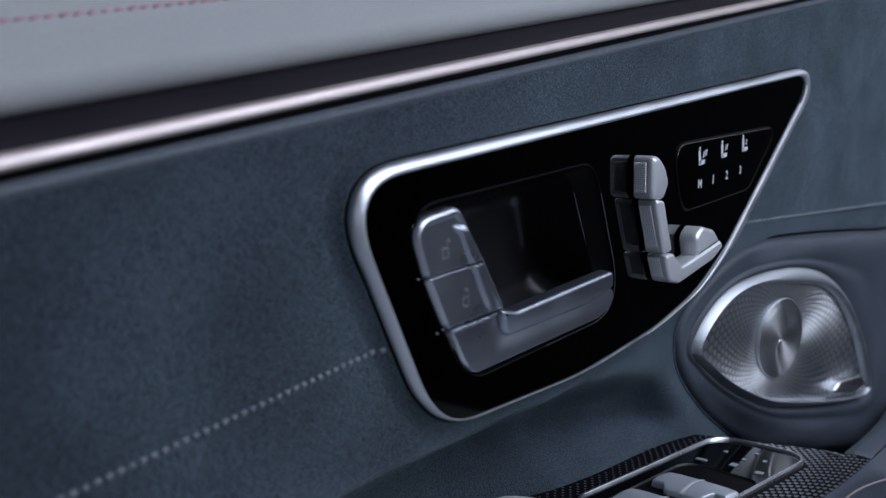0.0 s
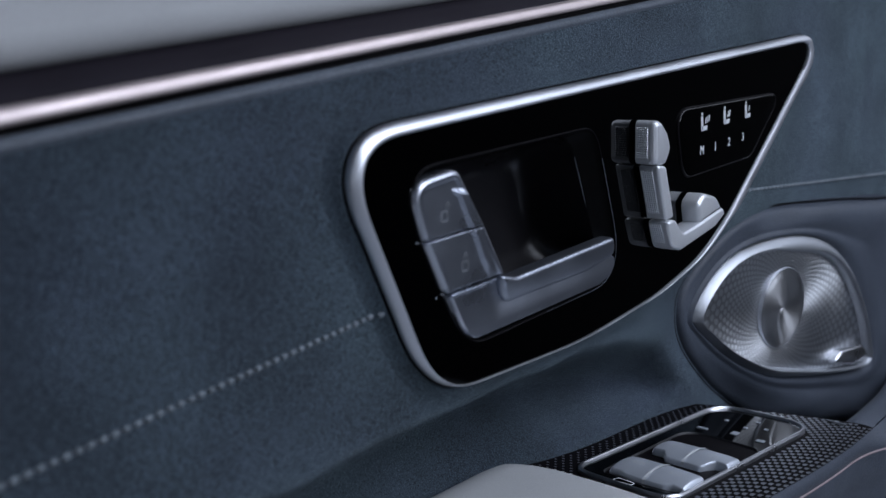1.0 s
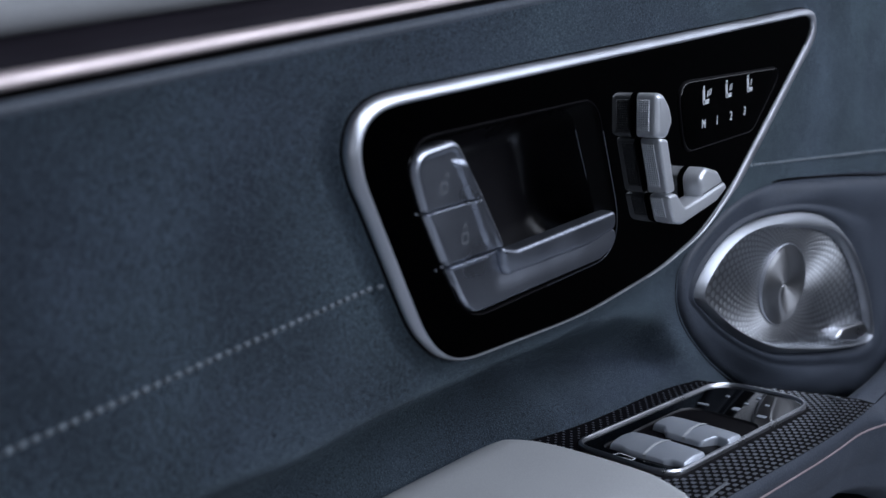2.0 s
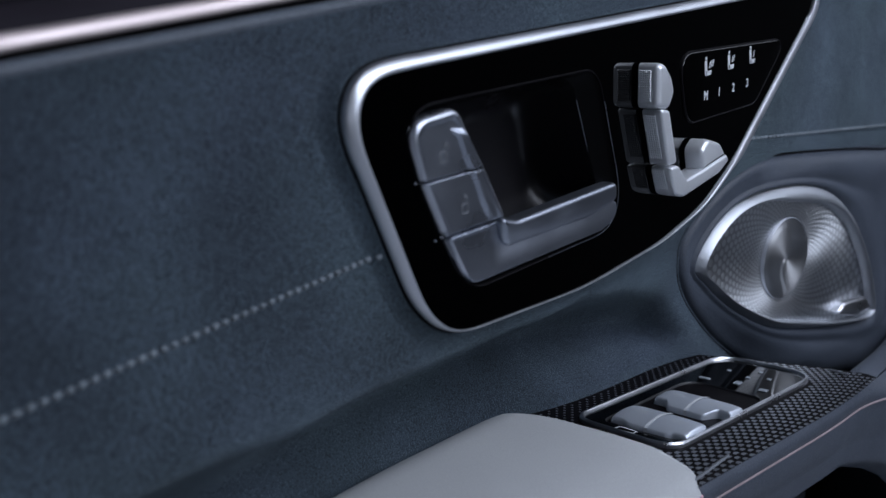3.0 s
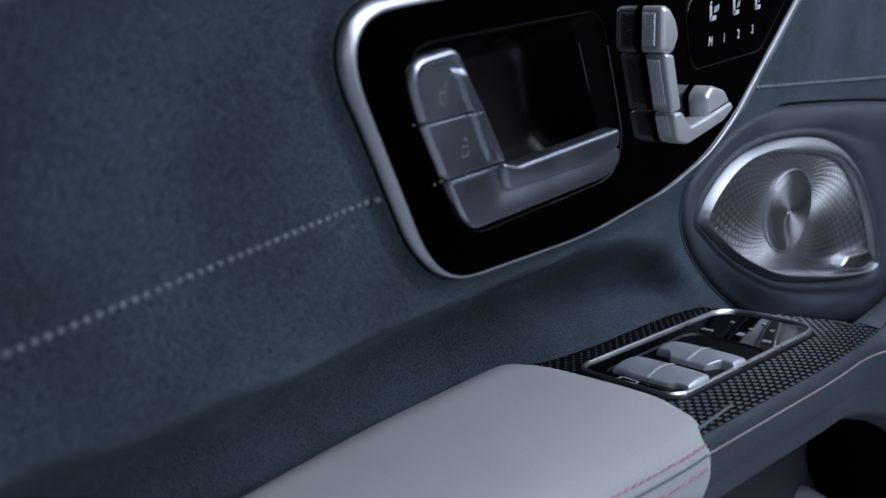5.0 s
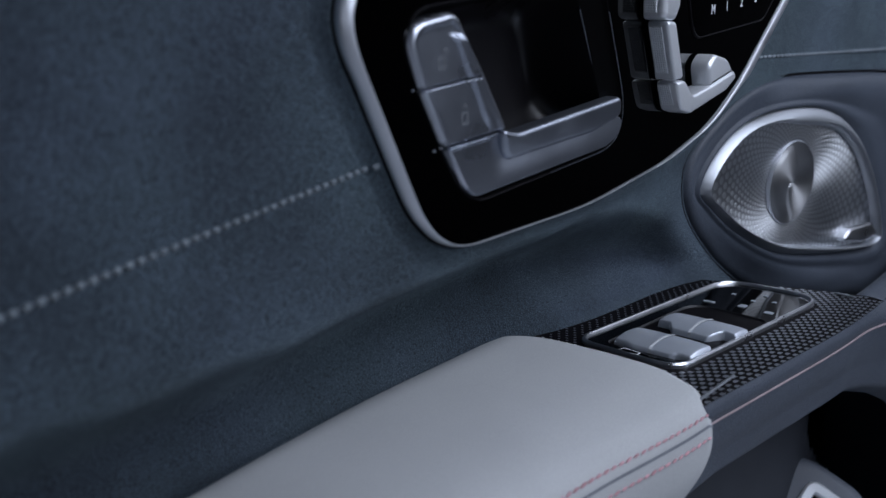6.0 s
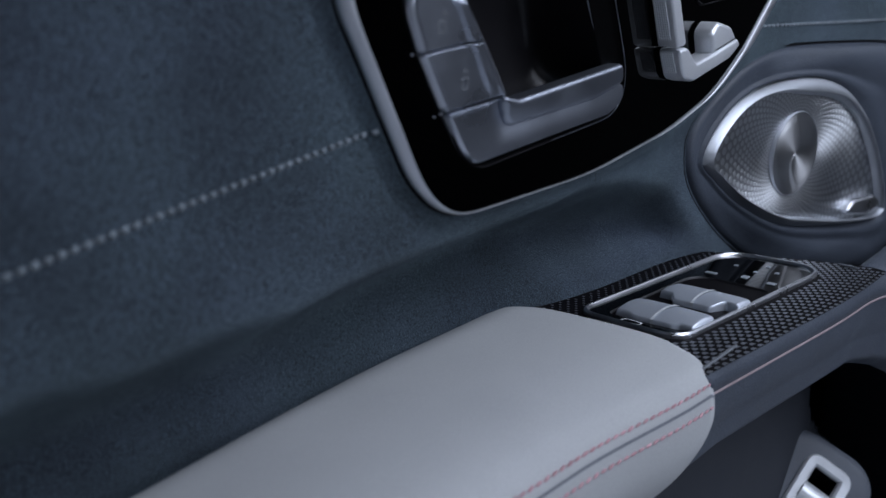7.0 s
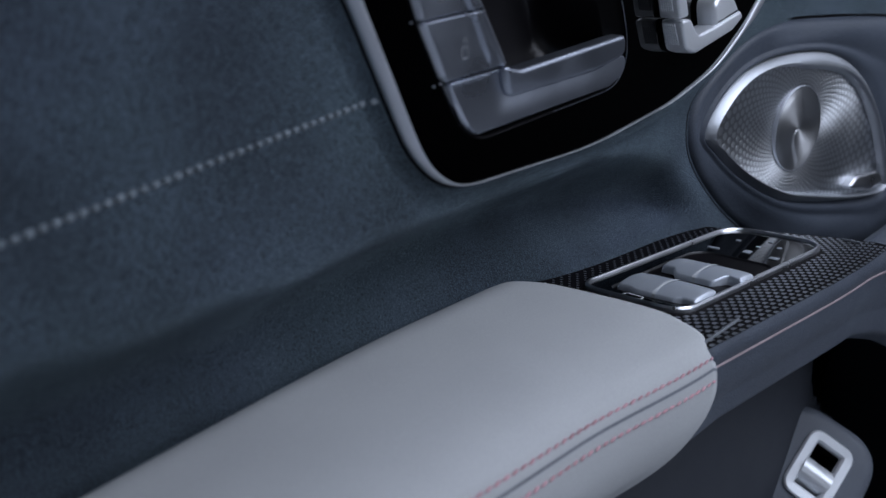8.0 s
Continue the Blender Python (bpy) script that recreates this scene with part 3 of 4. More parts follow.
knurl(0.3952, 0.9128, 0.3947, 0.9268)
knurl(0.4082, 0.8872, 0.3997, 0.9078)
knurl(0.4148, 0.8732, 0.4097, 0.8828)

# ---- memory keys ----
memory = thing("memory_keypad", "black key field with white seat and memory signs", "keypad")
memory.location = on_door(0.50, 0.92)
bpy.context.view_layer.update()
KEY_LINE = outline(((0.4400, 0.9328, 0.010), (0.4505, 0.9000, 0.010), (0.5330, 0.9062, 0.016), (0.5745, 0.9402, 0.006)), 120)
under(part("key_field", slab(KEY_LINE, on_door, 0.0, 0.0010, 0.0008, 3), PIANO), memory)
under(part("edge_line", loft([[on_door(p.x, p.y, w) for p in grow(KEY_LINE, d)] for d, w in ((0.0007, -0.0002), (0.0005, 0.0006), (0.0, 0.0010), (-0.0004, 0.0007))]), BELT_BLACK), memory)


def bars(rects, w):
    bm = bmesh.new()
    for x, z, a, b, slope in rects:
        bm.faces.new([bm.verts.new(on_door(*p, w)) for p in ((x, z), (x + a, z + a * 0.1), (x + a + slope, z + b + a * 0.1), (x + slope, z + b))])
    return bm


for x, z, rows in ((0.4711, 0.9258, 3), (0.4981, 0.9283, 2), (0.5256, 0.9307, 1)):
    r = [(x - 0.0038, z - 0.0034, 0.0026, 0.0068, -0.0010), (x - 0.0034, z - 0.0038, 0.0064, 0.0022, 0.0003), (x - 0.0042, z + 0.0038, 0.0018, 0.0014, 0.0)]
    r += [(x + 0.0004 + 0.0019 * k, z - 0.0002 + 0.0005 * k, 0.0010, 0.0032, 0.0008) for k in range(rows)]
    under(part("seat_sign", bars(r, 0.0012), PRINT_WHITE), memory)


def letters(text, x, z, size, parent, mat, place):
    data = bpy.data.curves.new("letters", "FONT")
    data.body, data.size, data.align_x, data.align_y = text, size, "CENTER", "CENTER"
    data.offset = 0.00016
    tmp = bpy.data.objects.new("letters", data)
    me = bpy.data.meshes.new_from_object(tmp)
    bpy.data.objects.remove(tmp)
    bm = bmesh.new()
    bm.from_mesh(me)
    for v in bm.verts:
        v.co = place(x + v.co.x, z + v.co.y)
    return under(part("key_sign", bm, mat), parent)


for text, x, z in (("M", 0.4693, 0.9126), ("1", 0.4850, 0.9138), ("2", 0.5022, 0.9153), ("3", 0.5200, 0.9171)):
    letters(text, x, z, 0.0060, memory, PRINT_WHITE, lambda u, v: on_door(u, v, 0.0012))


# ---- loudspeaker ----
def on_speaker(u, v, w=0.0):
    return Vector((u, 0.2114 - 0.165 * (u - 0.6037) - 0.03 * (v - 0.811) - w, v))


SPEAKER = closed_curve(((0.5040, 0.8185), (0.5165, 0.8075), (0.5414, 0.791), (0.580, 0.773), (0.6145, 0.7635), (0.6744, 0.7535), (0.7200, 0.7508), (0.7215, 0.7640), (0.7068, 0.7934), (0.6843, 0.8215), (0.6574, 0.8406), (0.627, 0.8505), (0.593, 0.8540), (0.5591, 0.8530), (0.534, 0.8470), (0.5149, 0.8345)), 240)
HUB = Vector((0.6034, 0.8090))


def polar(ring, angle):
    """Where the ray from the hub leaves an outline."""
    d = Vector((math.cos(angle), math.sin(angle)))
    best = 0
    for a, b in zip(ring, ring[1:] + ring[:1]):
        e, q = b - a, a - HUB
        den = d.x * e.y - d.y * e.x
        if abs(den) < 1e-12:
            continue
        s, k = (q.x * e.y - q.y * e.x) / den, (q.x * d.y - q.y * d.x) / den
        if s > 0 and -1e-6 <= k <= 1 + 1e-6:
            best = max(best, s)
    return best


ANGLES = [2 * math.pi * k / 160 for k in range(160)]
R_IN, R_OUT = [polar(SPEAKER, a) for a in ANGLES], [polar(POD, a) for a in ANGLES]


def bezel_width(a):
    """The ring is broad above and in front, slim below and behind."""
    return 0.0042 + 0.0058 * (0.5 + 0.5 * math.cos(a - radians(50)))


def spk_ring(f, w, extra=0.0):
    """f: 0 at the loudspeaker's edge, 1 at the surround's edge."""
    rows = [((1 - f) * i + f * o + (extra if extra > 0 else -extra * -bezel_width(a) / 0.013), a) for a, i, o in zip(ANGLES, R_IN, R_OUT)]
    return [on_speaker(HUB.x + math.cos(a) * r, HUB.y + math.sin(a) * r, w) for r, a in rows]


def surround_ring(f, w, out):
    """A ring of the surround: on the loudspeaker's slanted plane within, flush with the suede at its rear rim."""
    ring = []
    for p in spk_ring(f, w):
        k = smooth((0.66 - p.x) / 0.12) * smooth((f - 0.20) / 0.6)
        ring.append(Vector((p.x, p.y + (0.217 + front_dip(p.x, p.z) + out - p.y) * k, p.z)))
    return ring


speaker_surround = tagged(part("speaker_surround", loft([surround_ring(f, w, out) for f, w, out in ((1.0, -0.03, 0.03), (1.0, -0.009, 0.0045), (0.985, -0.006, 0.0020), (0.955, -0.0034, 0.0), (0.90, -0.0008, -0.0018), (0.80, 0.0014, -0.0030), (0.66, 0.0026, -0.0032), (0.50, 0.0024, -0.002), (0.38, 0.0014, 0), (0.31, 0.0004, 0), (0.27, 0.0, 0), (0.23, 0.0003, 0), (0.18, 0.0012, 0), (0.12, 0.0016, 0), (0.07, 0.0010, 0), (0.035, -0.0012, 0), (0.0, -0.003, 0), (0.0, -0.01, 0))]), LEATHER_DARK, sharp=80),
       "dark leather surround swelling round the loudspeaker", "trim", kind="structure")
# Black ring painted in for the shade where suede meets leather.
surround_gap = part("seam_gap", loft([[Vector((q.x + (q.x - c.x) * k, q.y - lift, q.z + (q.z - c.z) * k)) for q in surround_ring(1.0, -0.0066, 0.0)] for c in [on_speaker(HUB.x, HUB.y)] for k, lift in ((0.020, -0.0006), (0.014, 0.0002), (0.004, 0.0), (-0.012, -0.0030))]), BELT_BLACK, None, "black ring for the shade in the crease between suede and leather")
under(surround_gap, speaker_surround)
tagged(part("front_lining", grid(40, 20, lambda s, t: Vector((0.62 + 0.7 * s, 0.213 - 0.02 * smooth(s * 4) + 0.03 * abs(t - 0.5) ** 3, 0.70 + (0.166 - 0.03 * s) * t))), LEATHER_DARK), "smooth dark leather lining ahead of the loudspeaker", "trim", kind="structure")

speaker = thing("loudspeaker", "metal door loudspeaker with a dimpled grille and round badge", "loudspeaker")
speaker.location = on_speaker(HUB.x, HUB.y, -0.004)
bpy.context.view_layer.update()
under(part("bezel", loft([spk_ring(0, -0.008, 0.001), spk_ring(0, -0.0005, 0.0006), spk_ring(0, 0.0012, -0.0010), spk_ring(0, 0.0034, -0.0045), spk_ring(0, 0.0048, -0.0080), spk_ring(0, 0.0048, -0.0100), spk_ring(0, 0.0034, -0.0120), spk_ring(0, -0.0005, -0.0129), spk_ring(0, -0.006, -0.0130)]), BEZEL_METAL, None, "satin metal ring"), speaker)


def cone(f):
    """Depth of the grille from the hub (0) to its edge (1)."""
    return -0.0025 - 0.0015 * smooth(1 - f) + 0.001 * f


def cone_ring(f):
    return [on_speaker(HUB.x + math.cos(a) * (i - bezel_width(a) + 0.001) * f, HUB.y + math.sin(a) * (i - bezel_width(a) + 0.001) * f, cone(f)) for a, i in zip(ANGLES, R_IN)]


HUB_FRAME = Matrix.Translation(on_speaker(HUB.x, HUB.y)) @ Vector((-0.165, -1.0, -0.03)).to_track_quat("Z", "Y").to_matrix().to_4x4()


def turned(ob):
    """Give a round part its axis through the hub, for the turning marks."""
    ob.data.transform(HUB_FRAME.inverted())
    ob.matrix_basis = HUB_FRAME
    return ob


under(turned(part("grille", loft([cone_ring(f) for f in (1.0, 0.9, 0.8, 0.7, 0.6, 0.5, 0.4, 0.3, 0.2)], cap_last=True), GRILLE_SHADE, None, "grille plate, darkened for the shade between its scales")), speaker)
dots = bmesh.new()
PER_RING, GROWTH = 80, 1.066
for i in range(30):
    r = 0.0275 * GROWTH ** i
    for k in range(PER_RING):
        a = 2 * math.pi * (k + 0.5 * (i % 2)) / PER_RING
        edge = polar(SPEAKER, a) - bezel_width(a) + 0.001
        if r > edge:
            continue
        c = HUB + Vector((math.cos(a), math.sin(a))) * r
        size = 0.40 * 2 * math.pi * r / PER_RING
        w = cone(r / edge)
        rings = [[dots.verts.new(on_speaker(c.x + size * k * math.cos(q), c.y + size * k * math.sin(q), w + lift)) for q in (0, 0.9, 1.8, 2.7, 3.6, 4.5, 5.4)] for k, lift in ((0.60, 0.00007), (0.90, 0.00005), (1.0, -0.00003))]
        dots.faces.new(rings[0])
        for n in range(7):
            j = (n + 1) % 7
            dots.faces.new((rings[0][n], rings[1][n], rings[1][j], rings[0][j]))
            dots.faces.new((rings[1][n], rings[2][n], rings[2][j], rings[1][j]))
tagged(under(turned(part("grille_scale", dots, PLATE_METAL, None, "small raised metal scales")), speaker), kind="stuff")


def badge_at(s, t):
    """Two sweeping blades that meet in a step; the steps swirl together at the middle."""
    a, r = 2 * math.pi * t, 0.0245 * s
    k = ((a - radians(92) + 1.5 * (1 - s) ** 2) / math.pi) % 1.0
    blade = 1 - k if k > 0.05 else 0.95 * smooth(k / 0.05)
    w = -0.0016 + 0.0011 * blade * s ** 0.5 * (1 - 0.85 * smooth((s - 0.8) / 0.2))
    return on_speaker(HUB.x + r * math.cos(a), HUB.y + r * math.sin(a), w)


under(turned(part("badge", grid(24, 240, badge_at), BADGE_METAL, None, "brushed round badge")), speaker)
under(part("badge_edge", loft([[on_speaker(HUB.x + r * math.cos(a), HUB.y + r * math.sin(a), w) for a in ANGLES] for r, w in ((0.0254, -0.006), (0.0254, -0.0016), (0.0251, -0.0011), (0.0244, -0.0012))]), RIM_METAL), speaker)
MARK = outline(((0.665, 0.7625, 0.003), (0.695, 0.7560, 0.003), (0.7165, 0.7580, 0.003), (0.706, 0.7680, 0.003), (0.675, 0.7690, 0.003)), 40)
under(part("maker_plate", slab(MARK, on_speaker, -0.006, 0.004, 0.002, 3), CHROME, None, "small bright plate"), speaker)


# ---- armrest ----
def arm_z(x):
    return 0.7712 - 0.035 * (x - 0.38) - 0.35 * max(0.0, x - 0.54) ** 2


def arm_near(x):
    """The cabin-side edge of the armrest."""
    return 0.1525 - 0.085 * (x - 0.37) + 0.6 * max(0.0, x - 0.46) ** 2


def arm_top(x, y):
    """The armrest's upper side, rolling down towards the cabin."""
    return arm_z(x) - 0.0045 * max(0.0, min(1.0, (arm_near(x) + 0.022 - y) / 0.022)) ** 2


armrest = thing("armrest", "light grey leather armrest pad with red double stitching", "armrest")
# section of the pad: (across, up) from the door side over the crown and down the cabin side
SECTION = ((0.262, -0.020), (0.2615, -0.008), (0.258, -0.0015), (0.250, 0.0018), (0.235, 0.0028), (0.215, 0.0034), (0.195, 0.0033), (0.178, 0.0022), (0.166, -0.0005), (0.1600, -0.0045), (0.1572, -0.0088), (0.1560, -0.0150), (0.1560, -0.0230), (0.1572, -0.0320), (0.1608, -0.0420), (0.1690, -0.0520))
FRONT = (0.349, 0.356, 0.3615, 0.3665, 0.3708, 0.3698, 0.3690, 0.3682, 0.3645, 0.3590, 0.3582, 0.3580, 0.3567, 0.3485, 0.3300, 0.295)


def spline(values, t):
    """A smooth curve through evenly spaced values."""
    n = len(values) - 1
    i = min(int(t * n), n - 1)
    f = t * n - i
    p = [values[min(max(i + k, 0), n)] for k in (-1, 0, 1, 2)]
    return 0.5 * (2 * p[1] + (p[2] - p[0]) * f + (2 * p[0] - 5 * p[1] + 4 * p[2] - p[3]) * f * f + (3 * p[1] - p[0] - 3 * p[2] + p[3]) * f ** 3)


def pad_at(s, t, lift=0.0):
    across, up = spline([q[0] for q in SECTION], t), spline([q[1] for q in SECTION], t)
    tip = spline(FRONT, t)
    x = -0.35 + (tip + 0.35) * (1 - (1 - s) ** 2.2)
    end = smooth((x - (tip - 0.006)) / 0.006)
    drift = 0.018 * smooth((0.30 - x) / 0.25) * smooth((across - 0.2) / 0.05) - 0.03 * max(0, 0.25 - x) ** 2
    across -= 0.0055 * smooth((x - 0.27) / 0.08) * smooth((0.174 - across) / 0.012)
    across, up = across + (0.20 - across) * 0.02 * end, up - 0.0022 * end
    return Vector((x, across - drift + 0.05 * (0.37 - x) * smooth((0.20 - across) / 0.04), 0.7725 + up + lift))


under(part("pad", grid(110, 90, pad_at), LEATHER_GREY, None, "smooth light grey leather", sharp=80), armrest)


def pad_seam(t_cross):
    tip = spline(FRONT, t_cross)
    return lambda t: pad_at(1 - ((tip - (0.08 + (tip - 0.0830) * t)) / (tip + 0.35)) ** (1 / 2.2), t_cross) + Vector((0, -0.0003, 0.0002))


def under_seam(t_cross):
    seam("stitch", pad_seam(t_cross), Vector((0, -0.6, 0.8)), 0.0042, 0.0040, 0.0005, THREAD_RED, armrest)


under_seam(0.652)
under_seam(0.748)
# Strip lying on the pad; its grey is the shade of the groove.
rows = [[pad_at(s, t) + Vector((0, -0.0003, 0.0002)) for t in (0.694, 0.700, 0.706)] for s in [0.4 + 0.585 * k / 60 for k in range(61)]]
part("seam_line", loft(rows, closed=False), SEAM_SHADE, armrest, "closed seam, its groove's shade put into a grey strip")

# carrier of the armrest with its lower opening
carrier = thing("armrest_carrier", "dark leather armrest carrier with a rose piping line", "armrest carrier")


def carrier_low(x):
    """Lower edge of the carrier: level, then arching down into the front pillar of the pocket."""
    return lerp_table(x, ((0.05, 0.735), (0.32, 0.7185), (0.38, 0.7235), (0.4379, 0.7210), (0.476, 0.7190), (0.5199, 0.7155), (0.545, 0.7100), (0.5628, 0.7045), (0.580, 0.6955), (0.5906, 0.687), (0.602, 0.660), (0.610, 0.62), (0.616, 0.25)))


def flare(x):
    """Towards the front the lower part of the carrier swings out into the cabin."""
    d = max(0.0, min(x, 0.62) - 0.515)
    return 0.35 * (d * d / 0.072 if d < 0.036 else d - 0.018)


def carrier_at(s, t):
    x = 0.05 + 1.1 * s
    zt, near, low = arm_z(x) - 0.0045, arm_near(x), carrier_low(x)
    near += 0.012 * smooth((0.356 - x) / 0.008)
    if t < 0.25:
        f = t / 0.25
        near -= flare(x) * f
        return Vector((x, near + 0.0012 - 0.0016 * math.sin(math.pi * f), zt - 0.0090 * f))
    f = (t - 0.25) / 0.75
    near -= flare(x)
    top = zt - 0.0100
    roll = smooth((f - 0.80) / 0.2)
    return Vector((x, near + 0.0012 - 0.001 * math.sin(math.pi * min(1, f * 2.0)) + 0.007 * f + 0.010 * roll, top + (low - top) * min(1.0, f * 1.05)))


part("carrier_side", grid(520, 40, carrier_at), LEATHER_DARK, carrier, sharp=70)


def tube(path, r, n=8, steps=80):
    rings = []
    for k in range(steps + 1):
        p = path(k / steps)
        rings.append([p + Vector((0, math.cos(2 * math.pi * j / n), math.sin(2 * math.pi * j / n))) * r for j in range(n)])
    return loft(rings, cap_first=True, cap_last=True)


part("piping", tube(lambda t: (lambda x: Vector((x, arm_near(x) + 0.0009 - flare(x), arm_z(x) - 0.0138)))(0.355 + 0.5 * t), 0.0006), PIPING_ROSE, carrier, "rose coloured piping")


def weave_end(y):
    """Where the inlay stops and smooth leather runs on to the loudspeaker."""
    return lerp_table(y, ((0.140, 0.558), (0.160, 0.543), (0.180, 0.538), (0.200, 0.531), (0.230, 0.521), (0.270, 0.505)))


def top_at(s, t, rear, lift):
    """The carrier's upper face; the leather ahead of the inlay swells up a little."""
    x = rear
    for _ in range(3):
        y = arm_near(x) + 0.001 + (0.268 - arm_near(x)) * t
        x = 0.3560 + (weave_end(y) - 0.3560) * s if rear < 0.4 else weave_end(y) - 0.001 + 0.5 * s
    y = arm_near(x) + 0.001 + (0.268 - arm_near(x)) * t
    rise = lift * smooth(s / 0.012) + (0.005 * smooth(s / 0.10) * smooth((y - 0.16) / 0.06) if lift > 0 else 0.0)
    return Vector((x, y, arm_top(x, y) + rise))


part("carrier_top", grid(120, 80, lambda s, t: top_at(s, t, 0.3560, -0.0006) - Vector((0, 0, 0.0006 * (1 - smooth(s / 0.012))))), BELT_BLACK, carrier, "black underlay")
part("carrier_front", grid(120, 24, lambda s, t: top_at(s, 0.16 * t, 0.55, 0.0008) - Vector((0, 0, 0.03 * max(0.0, t - 0.35) ** 2))), LEATHER_DARK, carrier, "smooth dark leather", sharp=70)

# woven inlay
inlay = thing("woven_inlay", "grey and black woven inlay on the armrest", "inlay")
PITCH = 0.0030


def strand_at(s, t):
    """One flat float of the weave, its ends dipping under the next."""
    u, v = 2 * s - 1, 2 * t - 1
    return Vector((0.00160 * u, 0.00112 * v, 0.00042 - 0.00016 * u * u - 0.0006 * max(0.0, abs(u) - 0.95) - 0.0005 * max(0.0, abs(v) - 0.94)))


cell = grid(4, 4, strand_at)
first = part("strand", cell, STRAND, inlay)
strand_mesh = first.data
WINDOW_LINE = outline(((0.3790, 0.2275, 0.012), (0.3728, 0.1745, 0.012), (0.5205, 0.1635, 0.018), (0.5240, 0.2185, 0.018)), 120)


WINDOW_KEEP = grow(WINDOW_LINE, 0.0022)
rest_v, rest_f, used = [], [], 0
for i in range(0, 80):
    for j in range(0, 50):
        if (i + j) % 2:
            continue
        x = 0.335 + i * PITCH
        y = arm_near(x) + 0.0022 + j * PITCH * 0.70
        if y > min(lerp_table(x, ((0.37, 0.252), (0.3865, 0.245), (0.4182, 0.2415), (0.46, 0.2395), (0.523, 0.2325))), door_y(x, 0.772) - 0.001) or x > weave_end(y) - 0.001 or inside(WINDOW_KEEP, x, y) or x < lerp_table(y, ((0.150, 0.358), (0.165, 0.358), (0.178, 0.361), (0.215, 0.366), (0.235, 0.366), (0.258, 0.353))):
            continue
        # Strands shrink towards the door: more black shows, for the shade there.
        m = Matrix.Translation((x, y, arm_top(x, y) - 0.00080)) @ Matrix.Rotation(radians(-5.4 + random.uniform(-0.8, 0.8)), 4, "Z") @ Matrix.Rotation(0.05, 4, "Y") @ Matrix.Scale(1.03 - 0.15 * smooth((y - arm_near(x) - 0.004) / 0.018) - 0.32 * smooth((y - 0.205) / 0.03), 4)
        if x < 0.52 and j < 12 and used < 290:
            ob = first if used == 0 else new("strand", strand_mesh)
            ob.parent = inlay
            ob.matrix_basis = m
            used += 1
        else:
            k = len(rest_v)
            rest_v += [m @ v.co for v in strand_mesh.vertices]
            rest_f += [[k + q for q in p.vertices] for p in strand_mesh.polygons]
me = bpy.data.meshes.new("strand_field")
me.from_pydata(rest_v, [], rest_f)
me.materials.append(STRAND)
ob = new("strand_field", me)
ob.parent = inlay
tagged(ob, "fine woven strands", kind="stuff")


for x, y, a, turn in ((0.3725, 0.1572, 0.0340, -1), (0.5366, 0.1580, 0.0110, 80)):
    ob = part("wordmark_bar", slab(outline(((-a / 2, -0.0006, 0.0004), (a / 2, -0.0006, 0.0004), (a / 2, 0.0006, 0.0004), (-a / 2, 0.0006, 0.0004)), 24), lambda u, v, w: Vector((u, v, w)), 0.0, 0.0009, 0.0002, 2), PRINT_SOFT, inlay, "pale slim bar")
    ob.matrix_basis = Matrix.Translation((x, y, arm_top(x, y))) @ Matrix.Rotation(radians(turn), 4, "Z")


# ---- window switches ----
def on_arm(u, v, w=0.0):
    return Vector((u, v, arm_z(u) + w))


window_unit = thing("window_switch_unit", "black window switch unit with a chrome rim and silver rockers", "switch unit")
under(part("unit_rim", loft([[on_arm(p.x, p.y, w) for p in grow(WINDOW_LINE, d)] for d, w in ((0.0004, -0.002), (0.0003, 0.0010), (-0.0003, 0.0018), (-0.0012, 0.0018), (-0.0020, 0.0008), (-0.0023, -0.001))]), CHROME, None, "chrome rim"), window_unit)
WELL = outline(((0.3850, 0.2160, 0.006), (0.3845, 0.1765, 0.006), (0.4650, 0.1705, 0.008), (0.4715, 0.2130, 0.012)), 80)
face = bmesh.new()
o_ring, i_ring = grow(WINDOW_LINE, -0.0022), WELL
vs = [face.verts.new(on_arm(p.x, p.y, 0.0004)) for p in o_ring + i_ring]
for tri in tessellate_polygon([[Vector((p.x, p.y, 0)) for p in o_ring], [Vector((p.x, p.y, 0)) for p in i_ring]]):
    face.faces.new([vs[i] for i in tri])
part("unit_face", face, PIANO, window_unit, "glossy black face")
part("well", loft([[on_arm(p.x, p.y, w) for p in grow(WELL, d)] for d, w in ((0, 0.0004), (-0.0006, -0.0004), (-0.001, -0.006), (-0.004, -0.010))], cap_last=True), PLASTIC_DEEP, window_unit)


